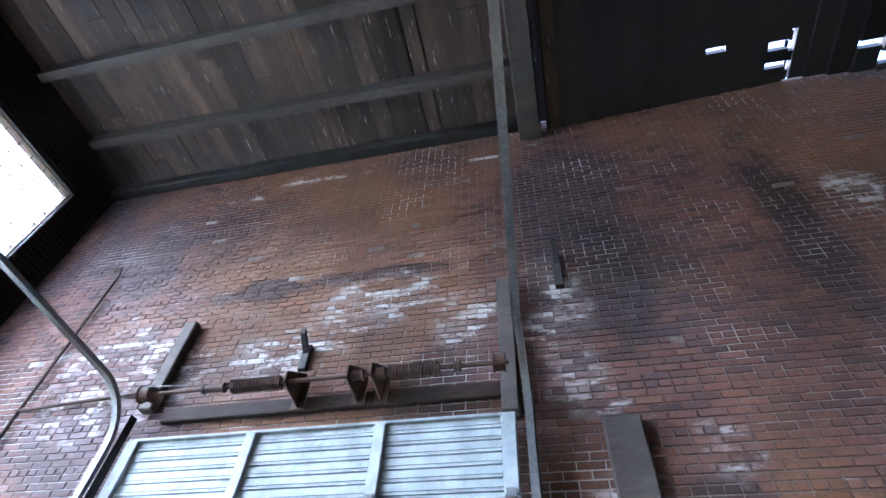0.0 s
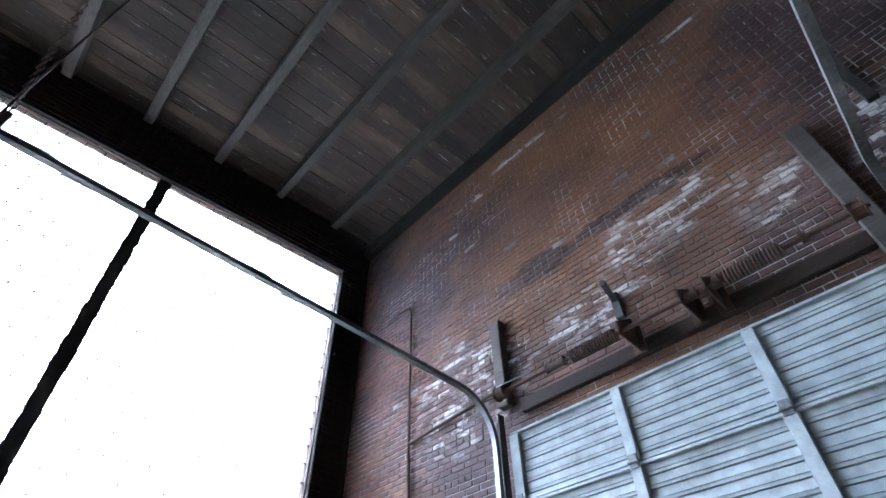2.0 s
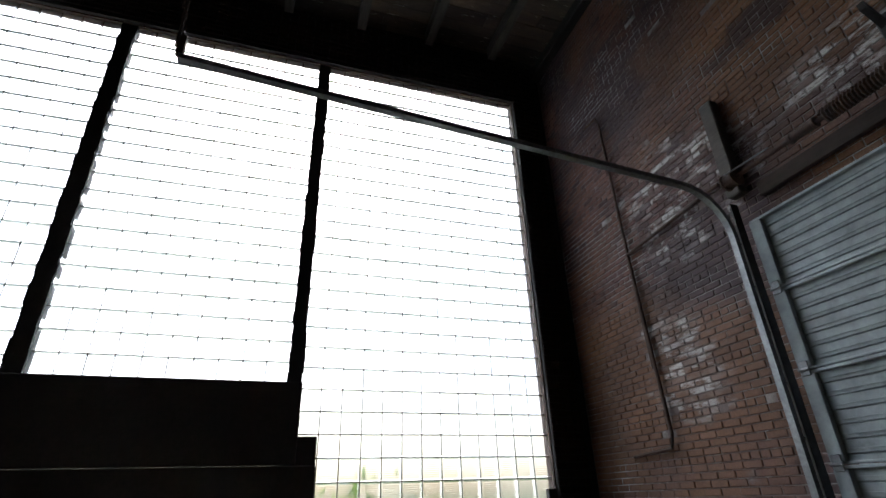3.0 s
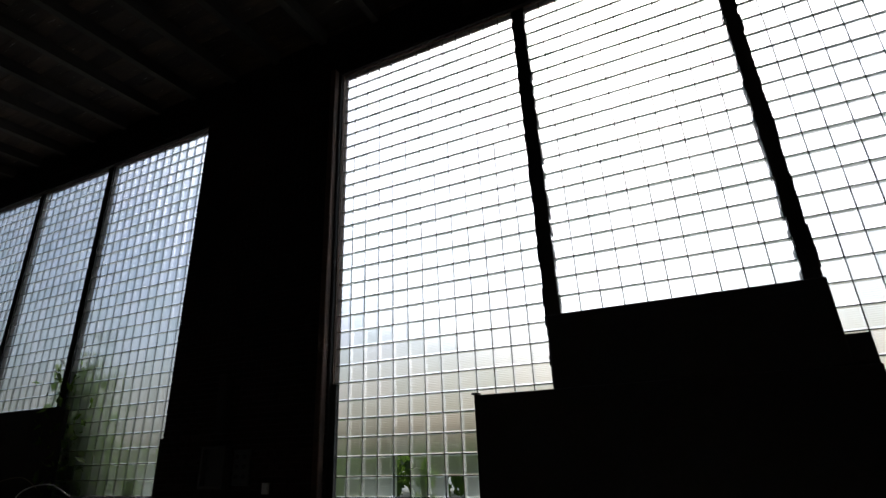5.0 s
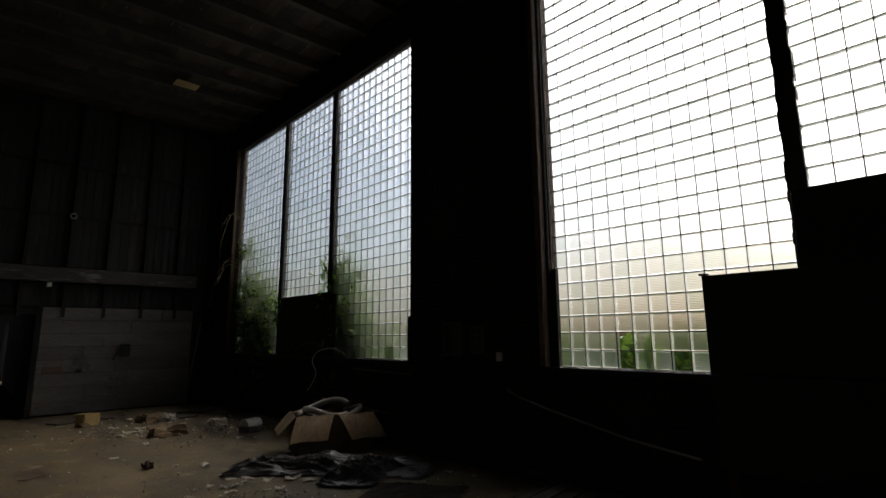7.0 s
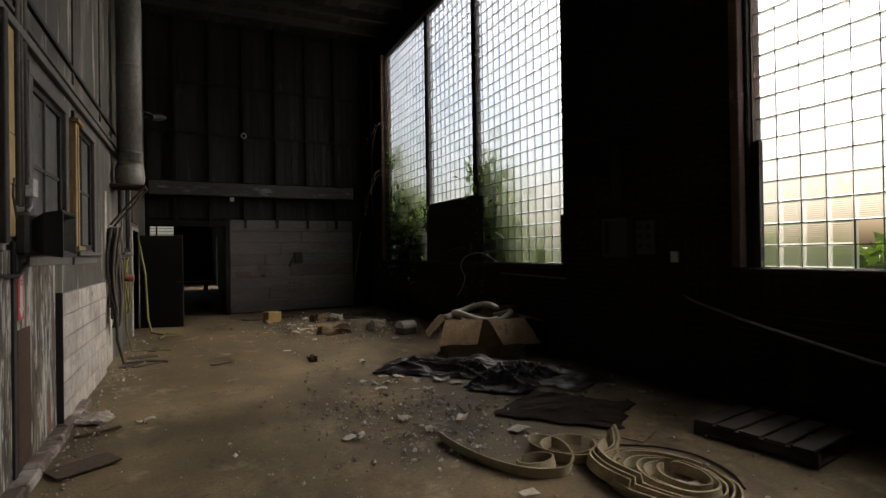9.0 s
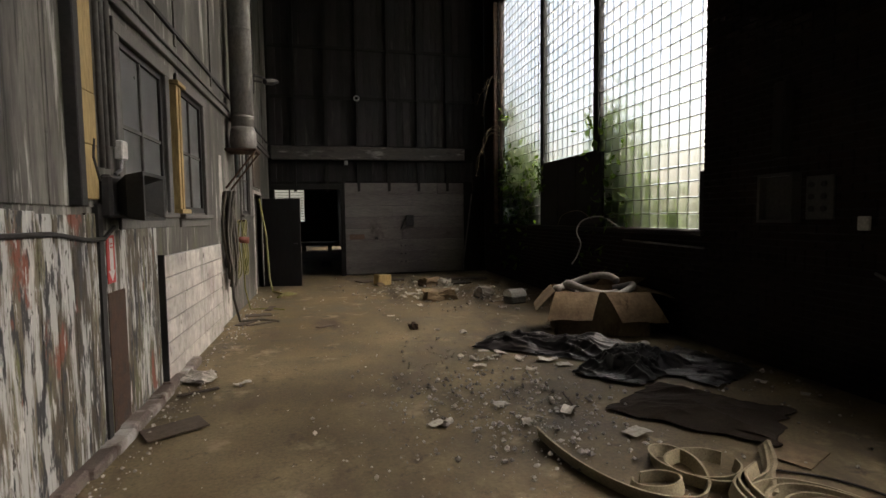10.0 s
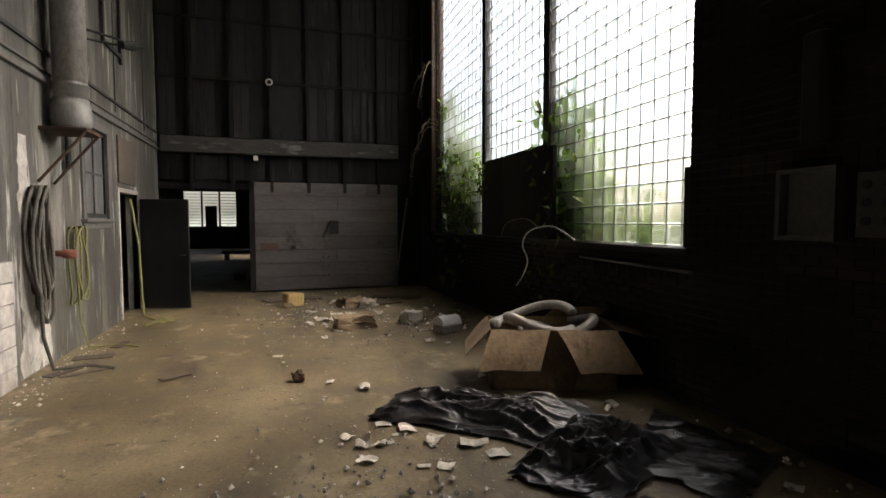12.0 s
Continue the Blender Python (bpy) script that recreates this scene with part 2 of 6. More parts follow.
PEEL_PAINT = surface("peeling_paint", [(0.06, 0.048, 0.035), (0.16, 0.135, 0.09), (0.3, 0.27, 0.22)], 1.6, 26, (0.6, 0.95), 0.4, stretch=(1, 2.2, 0.4), each=0.25,
                     spots=[((0.16, 0.165, 0.07), 1.3, 0.52, 0.66, (1, 1.6, 0.6)), ((0.54, 0.54, 0.52), 3.4, 0.48, 0.55, (1, 3.4, 0.35)), ((0.05, 0.05, 0.052), 6.5, 0.53, 0.58, (1, 2.4, 0.5)), ((0.24, 0.08, 0.05), 1.7, 0.6, 0.65, (1, 2, 0.8)), ((0.72, 0.71, 0.68), 11.0, 0.58, 0.66, (1, 2.6, 0.4)), ((0.07, 0.06, 0.05), 14.0, 0.6, 0.64, (1, 1.6, 0.6))])
WHITE_BLOCK = surface("whitewashed_block", [(0.5, 0.47, 0.43), (0.72, 0.69, 0.64)], 1.3, 7, (0.6, 0.9), 0.1, each=0.14, spots=[((0.26, 0.18, 0.17), 1.5, 0.56, 0.72, (1, 1, 0.4)), ((0.16, 0.15, 0.13), 5.0, 0.62, 0.7), ((0.3, 0.29, 0.25), 2.2, 0.55, 0.7, (1, 1.5, 0.3))])
TRIM_PAINT = surface("grey_trim", [(0.12, 0.115, 0.105), (0.2, 0.19, 0.175)], 2, 30, stretch=(1, 1.5, 0.5))
JAMB = surface("red_jamb", [(0.09, 0.055, 0.042), (0.2, 0.12, 0.085)], 2.5, 30, bump=0.5, stretch=(1, 1, 2.5), spots=[((0.3, 0.26, 0.22), 4.0, 0.6, 0.7)])
BLACK_TRIM = surface("black_trim", [(0.02, 0.02, 0.02), (0.045, 0.042, 0.04)], 3, 30)
YELLOW_WOOD = surface("bare_yellow_timber", [(0.42, 0.3, 0.12), (0.52, 0.38, 0.17)], 1.5, 14, stretch=(3, 3, 0.5), spots=[((0.2, 0.15, 0.09), 3.0, 0.62, 0.72)])
DOOR_STEEL = surface("door_steel", [(0.33, 0.39, 0.41), (0.42, 0.48, 0.5)], 0.8, 6, (0.5, 0.7), 0.05, spots=[((0.3, 0.27, 0.22), 2.2, 0.66, 0.78)])
GALV = surface("galvanised_steel", [(0.17, 0.18, 0.185), (0.3, 0.31, 0.32)], 3, 40, (0.38, 0.55), 0.08, metal=0.8)
PIPE_METAL = surface("dull_duct_metal", [(0.2, 0.2, 0.19), (0.34, 0.33, 0.31)], 1.6, 25, (0.45, 0.7), 0.1, metal=0.45, stretch=(1, 1, 0.5), spots=[((0.13, 0.09, 0.06), 2.5, 0.62, 0.74)])
RUST = surface("rusty_iron", [(0.05, 0.03, 0.022), (0.1, 0.055, 0.035), (0.07, 0.06, 0.055)], 5, 60, (0.7, 0.9), 0.3, metal=0.3)
RED_RUST = surface("red_rust", [(0.26, 0.09, 0.06), (0.38, 0.15, 0.1)], 5, 60, (0.7, 0.9), 0.3)
DARK_STEEL = surface("dark_steel", [(0.025, 0.025, 0.027), (0.055, 0.052, 0.05)], 2, 30, (0.5, 0.75), 0.1, metal=0.3)
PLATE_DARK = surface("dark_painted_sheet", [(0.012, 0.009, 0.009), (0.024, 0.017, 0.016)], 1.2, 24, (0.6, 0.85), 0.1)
PLATE_LIGHT = surface("dull_grey_enamel", [(0.06, 0.058, 0.055), (0.1, 0.096, 0.09)], 2, 30, (0.5, 0.8), 0.1)
CARD = surface("brown_cardboard", [(0.2, 0.14, 0.08), (0.36, 0.265, 0.16)], 2.6, 24, (0.75, 0.95), 0.12, spots=[((0.09, 0.06, 0.035), 4.0, 0.56, 0.66, (1, 1, 0.35)), ((0.12, 0.08, 0.045), 2.8, 0.6, 0.74, (1, 1, 0.5))])
DUCT_GREY = surface("grey_flexible_duct", [(0.26, 0.25, 0.23), (0.36, 0.35, 0.33)], 3, 30, (0.6, 0.8), 0.1)
PLASTIC_BLACK = surface("black_plastic_sheet", [(0.006, 0.006, 0.007), (0.015, 0.014, 0.014)], 2.2, 12, (0.22, 0.5), 0.2, spec=0.5)
CLOTH_DARK = surface("dark_cloth", [(0.034, 0.026, 0.02), (0.062, 0.048, 0.036)], 2, 90, (0.85, 1.0), 0.3, spec=0.15)
HOSE_CANVAS = surface("canvas_hose", [(0.36, 0.31, 0.2), (0.5, 0.44, 0.3)], 4, 80, (0.8, 0.95), 0.25, spots=[((0.2, 0.16, 0.1), 3, 0.6, 0.75)])
HOSE_RUBBER = surface("grey_rubber_hose", [(0.07, 0.065, 0.052), (0.15, 0.14, 0.11)], 4, 50, (0.6, 0.8), 0.1)
HOSE_YELLOW = surface("yellow_hose", [(0.2, 0.2, 0.06), (0.3, 0.29, 0.11)], 4, 50, (0.5, 0.7), 0.1)
PALLET_WOOD = surface("pallet_wood", [(0.06, 0.05, 0.04), (0.11, 0.09, 0.07)], 2, 18, stretch=(3, 0.6, 3), each=0.25)
RUBBLE = surface("rubble", [(0.42, 0.385, 0.34), (0.84, 0.79, 0.71)], 9, 60, (0.8, 1), 0.3, each=0.6)
PAPER = surface("dirty_paper", [(0.62, 0.57, 0.47), (0.88, 0.84, 0.74)], 6, 40, (0.8, 0.95), 0.1, each=0.25)
SCRAP = surface("wood_scrap", [(0.07, 0.055, 0.042), (0.14, 0.11, 0.085)], 3, 25, each=0.4)
RED_PAINT = surface("red_sign_paint", [(0.5, 0.03, 0.025), (0.58, 0.05, 0.04)], 4, 40, (0.4, 0.6), 0.05)
WHITE_PAINT = surface("white_paint", [(0.62, 0.61, 0.58), (0.78, 0.77, 0.74)], 4, 40, (0.45, 0.7), 0.05)
BARK = surface("dry_stem", [(0.2, 0.16, 0.1), (0.32, 0.27, 0.18)], 6, 40)
LEAF = surface("green_leaf", [(0.03, 0.07, 0.008), (0.055, 0.1, 0.014), (0.09, 0.13, 0.02)], 3, 30, (0.5, 0.7), 0.05, each=0.4)
DEAD_LEAF = surface("dead_leaf", [(0.1, 0.07, 0.045), (0.17, 0.12, 0.075)], 6, 30, each=0.3)
GRASS = surface("ground_grass", [(0.36, 0.4, 0.3), (0.46, 0.49, 0.4), (0.54, 0.56, 0.48)], 0.6, 8, (0.9, 1), 0.3)
for leafy, through_leaf in ((LEAF, (0.13, 0.22, 0.03, 1)),):
    lt = leafy.node_tree
    tl_, mx = lt.nodes.new("ShaderNodeBsdfTranslucent"), lt.nodes.new("ShaderNodeMixShader")
    tl_.inputs[0].default_value, mx.inputs[0].default_value = through_leaf, 0.55
    lt.links.new(lt.nodes["Principled BSDF"].outputs[0], mx.inputs[1])
    lt.links.new(tl_.outputs[0], mx.inputs[2])
    lt.links.new(mx.outputs[0], lt.nodes["Material Output"].inputs[0])
DUSTY_PANE = plain_glass("dusty_pane", (0.1, 0.103, 0.103), 0.25, 0.25)
# for added closing walls: near-black so that they bounce little light
BARE_WALL = surface("dark_closing_wall", [(0.03, 0.027, 0.025), (0.055, 0.05, 0.045)], 1, 20)


# ---- mesh building ----
class Shape:
    """Vertices and faces of one mesh."""

    def __init__(self):
        self.v, self.f = [], []

    def add(self, verts, faces, m=None):
        k = len(self.v)
        self.v += [tuple(m @ Vector(p)) for p in verts] if m else [tuple(p) for p in verts]
        self.f += [tuple(i + k for i in f) for f in faces]
        return self

    def box(self, x0, x1, y0, y1, z0, z1, m=None, c=0.0):
        """A box; c is the width of its chamfers."""
        if c <= 0:
            vs = [(x, y, z) for x in (x0, x1) for y in (y0, y1) for z in (z0, z1)]
            return self.add(vs, [(0, 1, 3, 2), (4, 6, 7, 5), (0, 4, 5, 1), (2, 3, 7, 6), (0, 2, 6, 4), (1, 5, 7, 3)], m)
        bm = bmesh.new()
        bmesh.ops.create_cube(bm, size=1)
        for v in bm.verts:
            v.co = ((x0 + x1) / 2 + v.co.x * (x1 - x0), (y0 + y1) / 2 + v.co.y * (y1 - y0), (z0 + z1) / 2 + v.co.z * (z1 - z0))
        bmesh.ops.bevel(bm, geom=bm.edges[:], offset=c, segments=1, affect="EDGES")
        bm.verts.index_update()
        self.add([v.co[:] for v in bm.verts], [tuple(v.index for v in f.verts) for f in bm.faces], m)
        bm.free()
        return self

    def tube(self, pts, r, n=8, cap=True):
        """A round tube along points; r is one radius or one for each point."""
        pts = [Vector(p) for p in pts]
        rs = r if isinstance(r, (list, tuple)) else [r] * len(pts)
        rings, side = [], None
        for i, p in enumerate(pts):
            d = (pts[min(i + 1, len(pts) - 1)] - pts[max(i - 1, 0)]).normalized()
            if side is None:
                side = d.orthogonal().normalized()
            side = (side - d * side.dot(d)).normalized()
            up = d.cross(side)
            rings.append([p + (side * math.cos(a) + up * math.sin(a)) * rs[i] for a in (2 * math.pi * j / n for j in range(n))])
        vs = [q for ring in rings for q in ring]
        fs = [(i * n + j, i * n + (j + 1) % n, (i + 1) * n + (j + 1) % n, (i + 1) * n + j) for i in range(len(pts) - 1) for j in range(n)]
        if cap:
            fs += [tuple(reversed(range(n))), tuple(range((len(pts) - 1) * n, len(pts) * n))]
        return self.add(vs, fs)

    def ribbon(self, pts, high, thick=0.008, lean=0.0):
        """A flat band that stands on edge along points."""
        pts = [Vector(p) for p in pts]
        vs = []
        for i, p in enumerate(pts):
            d = (pts[min(i + 1, len(pts) - 1)] - pts[max(i - 1, 0)]).normalized()
            s = Vector((d.y, -d.x, 0)).normalized() * thick / 2
            up = Vector((0, 0, high)) + s.normalized() * lean * high
            vs += [p - s, p + s, p + s + up, p - s + up]
        fs = [(4 * i + a, 4 * i + 4 + a, 4 * i + 4 + (a + 1) % 4, 4 * i + (a + 1) % 4) for i in range(len(pts) - 1) for a in range(4)]
        k = 4 * (len(pts) - 1)
        return self.add(vs, fs + [(0, 1, 2, 3), (k + 3, k + 2, k + 1, k)])

    def grid(self, fn, nu, nv, thick=0.0):
        """A sheet fn(u, v) for u and v from 0 to 1, with a thickness downwards."""
        vs = [fn(i / nu, j / nv) for i in range(nu + 1) for j in range(nv + 1)]
        w = nv + 1
        fs = [(i * w + j, (i + 1) * w + j, (i + 1) * w + j + 1, i * w + j + 1) for i in range(nu) for j in range(nv)]
        if thick:
            k = len(vs)
            vs = vs + [(x, y, z - thick) for x, y, z in vs]
            fs += [tuple(reversed([a + k for a in f])) for f in fs[:nu * nv]]
            edge = [i * w for i in range(nu + 1)] + [nu * w + j for j in range(1, nv + 1)] + [i * w + nv for i in range(nu - 1, -1, -1)] + [j for j in range(nv - 1, 0, -1)]
            fs += [(a, edge[(i + 1) % len(edge)], edge[(i + 1) % len(edge)] + k, a + k) for i, a in enumerate(edge)]
        return self.add(vs, fs)

    def mesh(self, name, material, smooth=False):
        me = bpy.data.meshes.new(name)
        me.from_pydata(self.v, [], self.f)
        me.materials.append(material)
        if smooth:
            me.shade_smooth()
        me.update()
        return me


def thing(name, at, label, category, group="", kind=""):
    ob = new(name)
    ob.empty_display_size = 0.1
    ob.location = at
    return tagged(ob, label, category, group, kind)


def part(name, shape, material, parent=None, label="", smooth=False):
    """One mesh under a thing or a part; its numbers are in the world."""
    ob = new(name, shape.mesh(name, material, smooth) if isinstance(shape, Shape) else shape)
    if parent:
        ob.parent = parent
        ob.matrix_parent_inverse = Matrix.Translation(-parent.location) if parent.parent is None else Matrix.Identity(4)
    return tagged(ob, label)


def solid(name, shape, material, label, category, group="", kind="", smooth=False):
    return tagged(new(name, shape.mesh(name, material, smooth)), label, category, group, kind)


def walls_round(s, u0, u1, z0, z1, holes, put):
    """Boxes of a wall from u0 to u1 and z0 to z1 round its openings (u0, u1, z0, z1), which do not overlap along u."""
    u = u0
    for a, b, lo, hi in sorted(holes):
        put(s, u, a, z0, z1)
        if lo > z0:
            put(s, a, b, z0, lo)
        if hi < z1:
            put(s, a, b, hi, z1)
        u = b
    put(s, u, u1, z0, z1)
    return s


def arc(cx, cy, cz, r, a0, a1, n, plane="yz"):
    out = []
    for i in range(n + 1):
        a = radians(a0 + (a1 - a0) * i / n)
        p, q = r * math.cos(a), r * math.sin(a)
        out.append((cx, cy + p, cz + q) if plane == "yz" else (cx + p, cy + q, cz) if plane == "xy" else (cx + p, cy, cz + q))
    return out


# ---- ground, floor ----
solid("ground", Shape().grid(lambda u, v: (-600 + 1200 * u, -600 + 1200 * v, -0.06), 8, 8), GRASS, "pale gravel and thin grass outside the building", "ground", kind="structure")


def floor_height(u, v):
    x, y = -13.2 + 13.4 * u, -18.4 + 42.4 * v
    return x, y, 0.012 * noise.noise((x * 0.6, y * 0.6, 0)) * min(1, 6 * u, 6 * (1 - u))


solid("floor", Shape().grid(floor_height, 60, 180), FLOOR_M, "brown dusty concrete floor with damp stains", "floor", kind="structure", smooth=True)

# ---- window wall (east) ----
EAST_OPEN = [(*WIN_A, SILL, HEAD), (*WIN_B, SILL, HEAD)]
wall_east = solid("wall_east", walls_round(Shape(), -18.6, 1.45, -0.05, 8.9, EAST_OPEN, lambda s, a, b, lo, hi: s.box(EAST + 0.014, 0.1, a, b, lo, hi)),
                  MORTAR_DARK, "near-black brick wall, backlit shade put into its colour, with two tall glass block windows", "wall", kind="structure")
# ---- brick end wall (south) with the sectional door ----
DOOR_X0, DOOR_X1, DOOR_TOP = -5.47, -2.68, 3.715
wall_south = solid("wall_south", walls_round(Shape(), -13.4, -0.09, -0.05, 7.66, [(DOOR_X0 + 0.05, DOOR_X1 - 0.05, -0.05, DOOR_TOP - 0.08)], lambda s, a, b, lo, hi: s.box(a, b, -18.58, SOUTH - 0.006, lo, hi)),
                   MORTAR, "weathered red brick wall with lime bloom and old paint", "wall", kind="structure")
# ---- far wall (north) ----
GATE = (-5.9, -4.17, -0.05, 2.33)
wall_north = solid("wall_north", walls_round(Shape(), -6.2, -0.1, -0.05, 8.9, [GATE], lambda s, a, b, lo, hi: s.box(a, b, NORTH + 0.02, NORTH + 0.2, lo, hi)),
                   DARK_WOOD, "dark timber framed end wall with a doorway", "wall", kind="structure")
# ---- partition (west) ----
WEST_OPEN = [(-8.4, -7.3, 1.66, 2.96), (-6.82, -5.8, 1.65, 2.98), (-3.1, -2.15, 1.67, 2.92), (-1.58, -0.5, -0.05, 2.1)]
WEST_END = -11.6
wall_west = solid("wall_west", walls_round(Shape(), WEST_END, 1.27, -0.05, 8.4, WEST_OPEN, lambda s, a, b, lo, hi: s.box(WEST - 0.18, WEST, a, b, lo, hi)),
                  WALL_PAINT, "grey painted partition wall, stained and peeling", "wall", kind="structure")
# plain walls that close the place; the first three are added, out of view
solid("wall_rear", Shape().box(-13.4, WEST - 0.18, WEST_END, WEST_END + 0.2, -0.05, 8.4), BARE_WALL, "unseen plain dark wall added to close the side bay to the north", "wall", kind="structure")
solid("wall_side_bay", Shape().box(-13.4, -13.2, -18.6, WEST_END, -0.05, 8.4), BARE_WALL, "unseen plain dark wall added to close the side bay to the west", "wall", kind="structure")
solid("wall_office", Shape().box(-9.2, -9.0, WEST_END + 0.2, 1.27, -0.05, 8.4), BARE_WALL, "plain dark wall added behind the partition to keep its openings dark", "wall", kind="structure")
YARD_WIN = (-9.1, -6.15, 1.35, 3.5)
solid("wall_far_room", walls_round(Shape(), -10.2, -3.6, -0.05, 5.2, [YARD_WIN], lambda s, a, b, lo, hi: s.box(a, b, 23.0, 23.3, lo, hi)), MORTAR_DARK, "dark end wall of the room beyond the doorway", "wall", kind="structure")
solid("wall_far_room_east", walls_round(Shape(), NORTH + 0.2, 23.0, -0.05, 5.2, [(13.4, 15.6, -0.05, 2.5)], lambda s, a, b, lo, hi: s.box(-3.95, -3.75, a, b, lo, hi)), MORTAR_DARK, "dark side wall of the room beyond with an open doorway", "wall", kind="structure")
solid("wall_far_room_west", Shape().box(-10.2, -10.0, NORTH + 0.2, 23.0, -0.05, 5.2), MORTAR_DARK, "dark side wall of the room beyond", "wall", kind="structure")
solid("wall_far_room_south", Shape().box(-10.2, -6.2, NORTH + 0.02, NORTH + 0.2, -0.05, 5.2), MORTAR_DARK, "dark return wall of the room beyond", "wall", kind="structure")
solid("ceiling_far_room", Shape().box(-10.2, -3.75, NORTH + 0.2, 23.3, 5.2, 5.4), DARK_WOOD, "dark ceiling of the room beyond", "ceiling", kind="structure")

# ---- roof: boards on joists, broken in places ----
rng = random.Random(4)
boards = Shape()
x = 0.2
while x > WEST - 0.05:
    w = rng.uniform(0.17, 0.23)
    y = -18.6 - rng.uniform(0, 2)
    while y < 1.5:
        ln = rng.uniform(2.5, 4.5)
        lo, hi = y + 0.004, min(y + ln, 1.5)
        gap = -17.52 if lo < -17.52 < hi and -4.75 < x < -4.55 else None
        for p, q in (((lo, gap), (gap + 0.13, hi)) if gap else ((lo, hi),)):
            dz = rng.uniform(-0.006, 0.006)
            m = pose(x - w / 2, 0, roof_z(x - w / 2) + dz, 0, -1.7 + rng.uniform(-0.4, 0.4))
            wide = w / 2 - (0.03 if gap else 0.003)
            boards.box(-wide, wide, p, q, 0, 0.03, m)
        y += ln
    x -= w
ceiling = solid("ceiling", boards, ROOF_WOOD, "rough brown roof boards, stained and streaked, with small gaps", "ceiling", kind="structure")
# unseen sheet added above the boards, blocks sky light at their joints
deck = Shape()
for u0, u1, v0, v1 in ((WEST - 0.1, 0.3, -18.6, -17.53), (WEST - 0.1, 0.3, -17.38, 1.5), (WEST - 0.1, -4.72, -17.53, -17.38), (-4.6, 0.3, -17.53, -17.38)):
    vs = [(xx, yy, 7.85 + 0.03 * xx + dz) for dz in (0.05, 0.07) for xx in (u0, u1) for yy in (v0, v1)]
    deck.add(vs, [(0, 1, 3, 2), (4, 6, 7, 5), (0, 4, 5, 1), (2, 3, 7, 6), (0, 2, 6, 4), (1, 5, 7, 3)])
solid("roofing", deck, DARK_WOOD, "unseen sheet added over the boards to stop sky light leaking through", "roof", kind="structure")
# the bay's unlit darkness is put into these near-black boards
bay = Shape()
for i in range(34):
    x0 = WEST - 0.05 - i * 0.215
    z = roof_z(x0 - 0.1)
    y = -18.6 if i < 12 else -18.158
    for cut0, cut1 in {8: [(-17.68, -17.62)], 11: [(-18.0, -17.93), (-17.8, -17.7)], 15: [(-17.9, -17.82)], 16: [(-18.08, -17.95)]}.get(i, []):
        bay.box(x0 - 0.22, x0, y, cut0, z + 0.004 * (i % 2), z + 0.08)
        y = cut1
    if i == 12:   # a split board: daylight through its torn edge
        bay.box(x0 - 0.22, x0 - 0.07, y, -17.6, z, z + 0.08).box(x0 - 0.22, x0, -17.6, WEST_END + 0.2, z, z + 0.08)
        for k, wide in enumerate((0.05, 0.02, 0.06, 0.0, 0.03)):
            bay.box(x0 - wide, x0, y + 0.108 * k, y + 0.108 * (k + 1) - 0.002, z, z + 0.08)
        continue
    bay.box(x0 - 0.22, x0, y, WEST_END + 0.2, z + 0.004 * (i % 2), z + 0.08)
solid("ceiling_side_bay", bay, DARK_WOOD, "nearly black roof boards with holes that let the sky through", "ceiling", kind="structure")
# unseen lid added over the space behind the partition
solid("ceiling_office", Shape().box(-9.2, WEST - 0.06, WEST_END, 1.45, 7.7, 7.8), DARK_WOOD, "unseen dark ceiling added over the space behind the partition", "ceiling", kind="structure")
for i in range(20):
    y = -17.4 + 0.93 * i
    j = Shape()
    vs = []
    for xx in (WEST, -0.2):
        top = roof_z(xx if xx > WEST else WEST + 0.001) - 0.008
        vs += [(xx, y - 0.06, top), (xx, y + 0.06, top), (xx, y + 0.055, top - 0.2), (xx, y - 0.055, top - 0.2)]
    j.add(vs, [(0, 3, 2, 1), (4, 5, 6, 7), (0, 1, 5, 4), (1, 2, 6, 5), (2, 3, 7, 6), (3, 0, 4, 7)])
    tagged(new("roof_joist", j.mesh("roof_joist", BEAM_WOOD)), "weathered timber roof joist", "joist", "roof joists", "structure")
solid("wall_plate", Shape().box(WEST + 0.29, -0.11, SOUTH, SOUTH + 0.13, 7.48, 7.64, c=0.01), DARK_WOOD, "dark timber wall plate along the top of the brick wall", "beam", kind="structure")
solid("roof_beam", Shape().box(WEST + 0.03, WEST + 0.28, -18.15, WEST_END, 7.22, 7.64, c=0.02), BEAM_WOOD, "heavy dark timber roof beam", "beam", kind="structure")

solid("roof_patch", Shape().box(-2.45, -1.95, -2.05, -1.7, 7.57, 7.585, c=0.003), YELLOW_WOOD, "piece of bare orange plywood nailed under the joists", "board")

# ---- windows of glass block ----
CELL = MODULE - 0.011


def block_mesh():
    h, k, d = CELL / 2, CELL / 2 - 0.012, 0.09
    s = Shape()
    ring = lambda x, r: [(x, -r, -r), (x, r, -r), (x, r, r), (x, -r, r)]
    vs = ring(0, k) + ring(0.01, h) + ring(d, h)
    fs = [(0, 3, 2, 1)] + [(4 * q + i, 4 * q + (i + 1) % 4, 4 * q + 4 + (i + 1) % 4, 4 * q + 4 + i) for q in (0, 1) for i in range(4)] + [(8, 9, 10, 11)]
    return s.add(vs, fs)


BLOCK = block_mesh()
BLOCK_DATA = BLOCK.mesh("glass_block", BLOCK_GLASS)


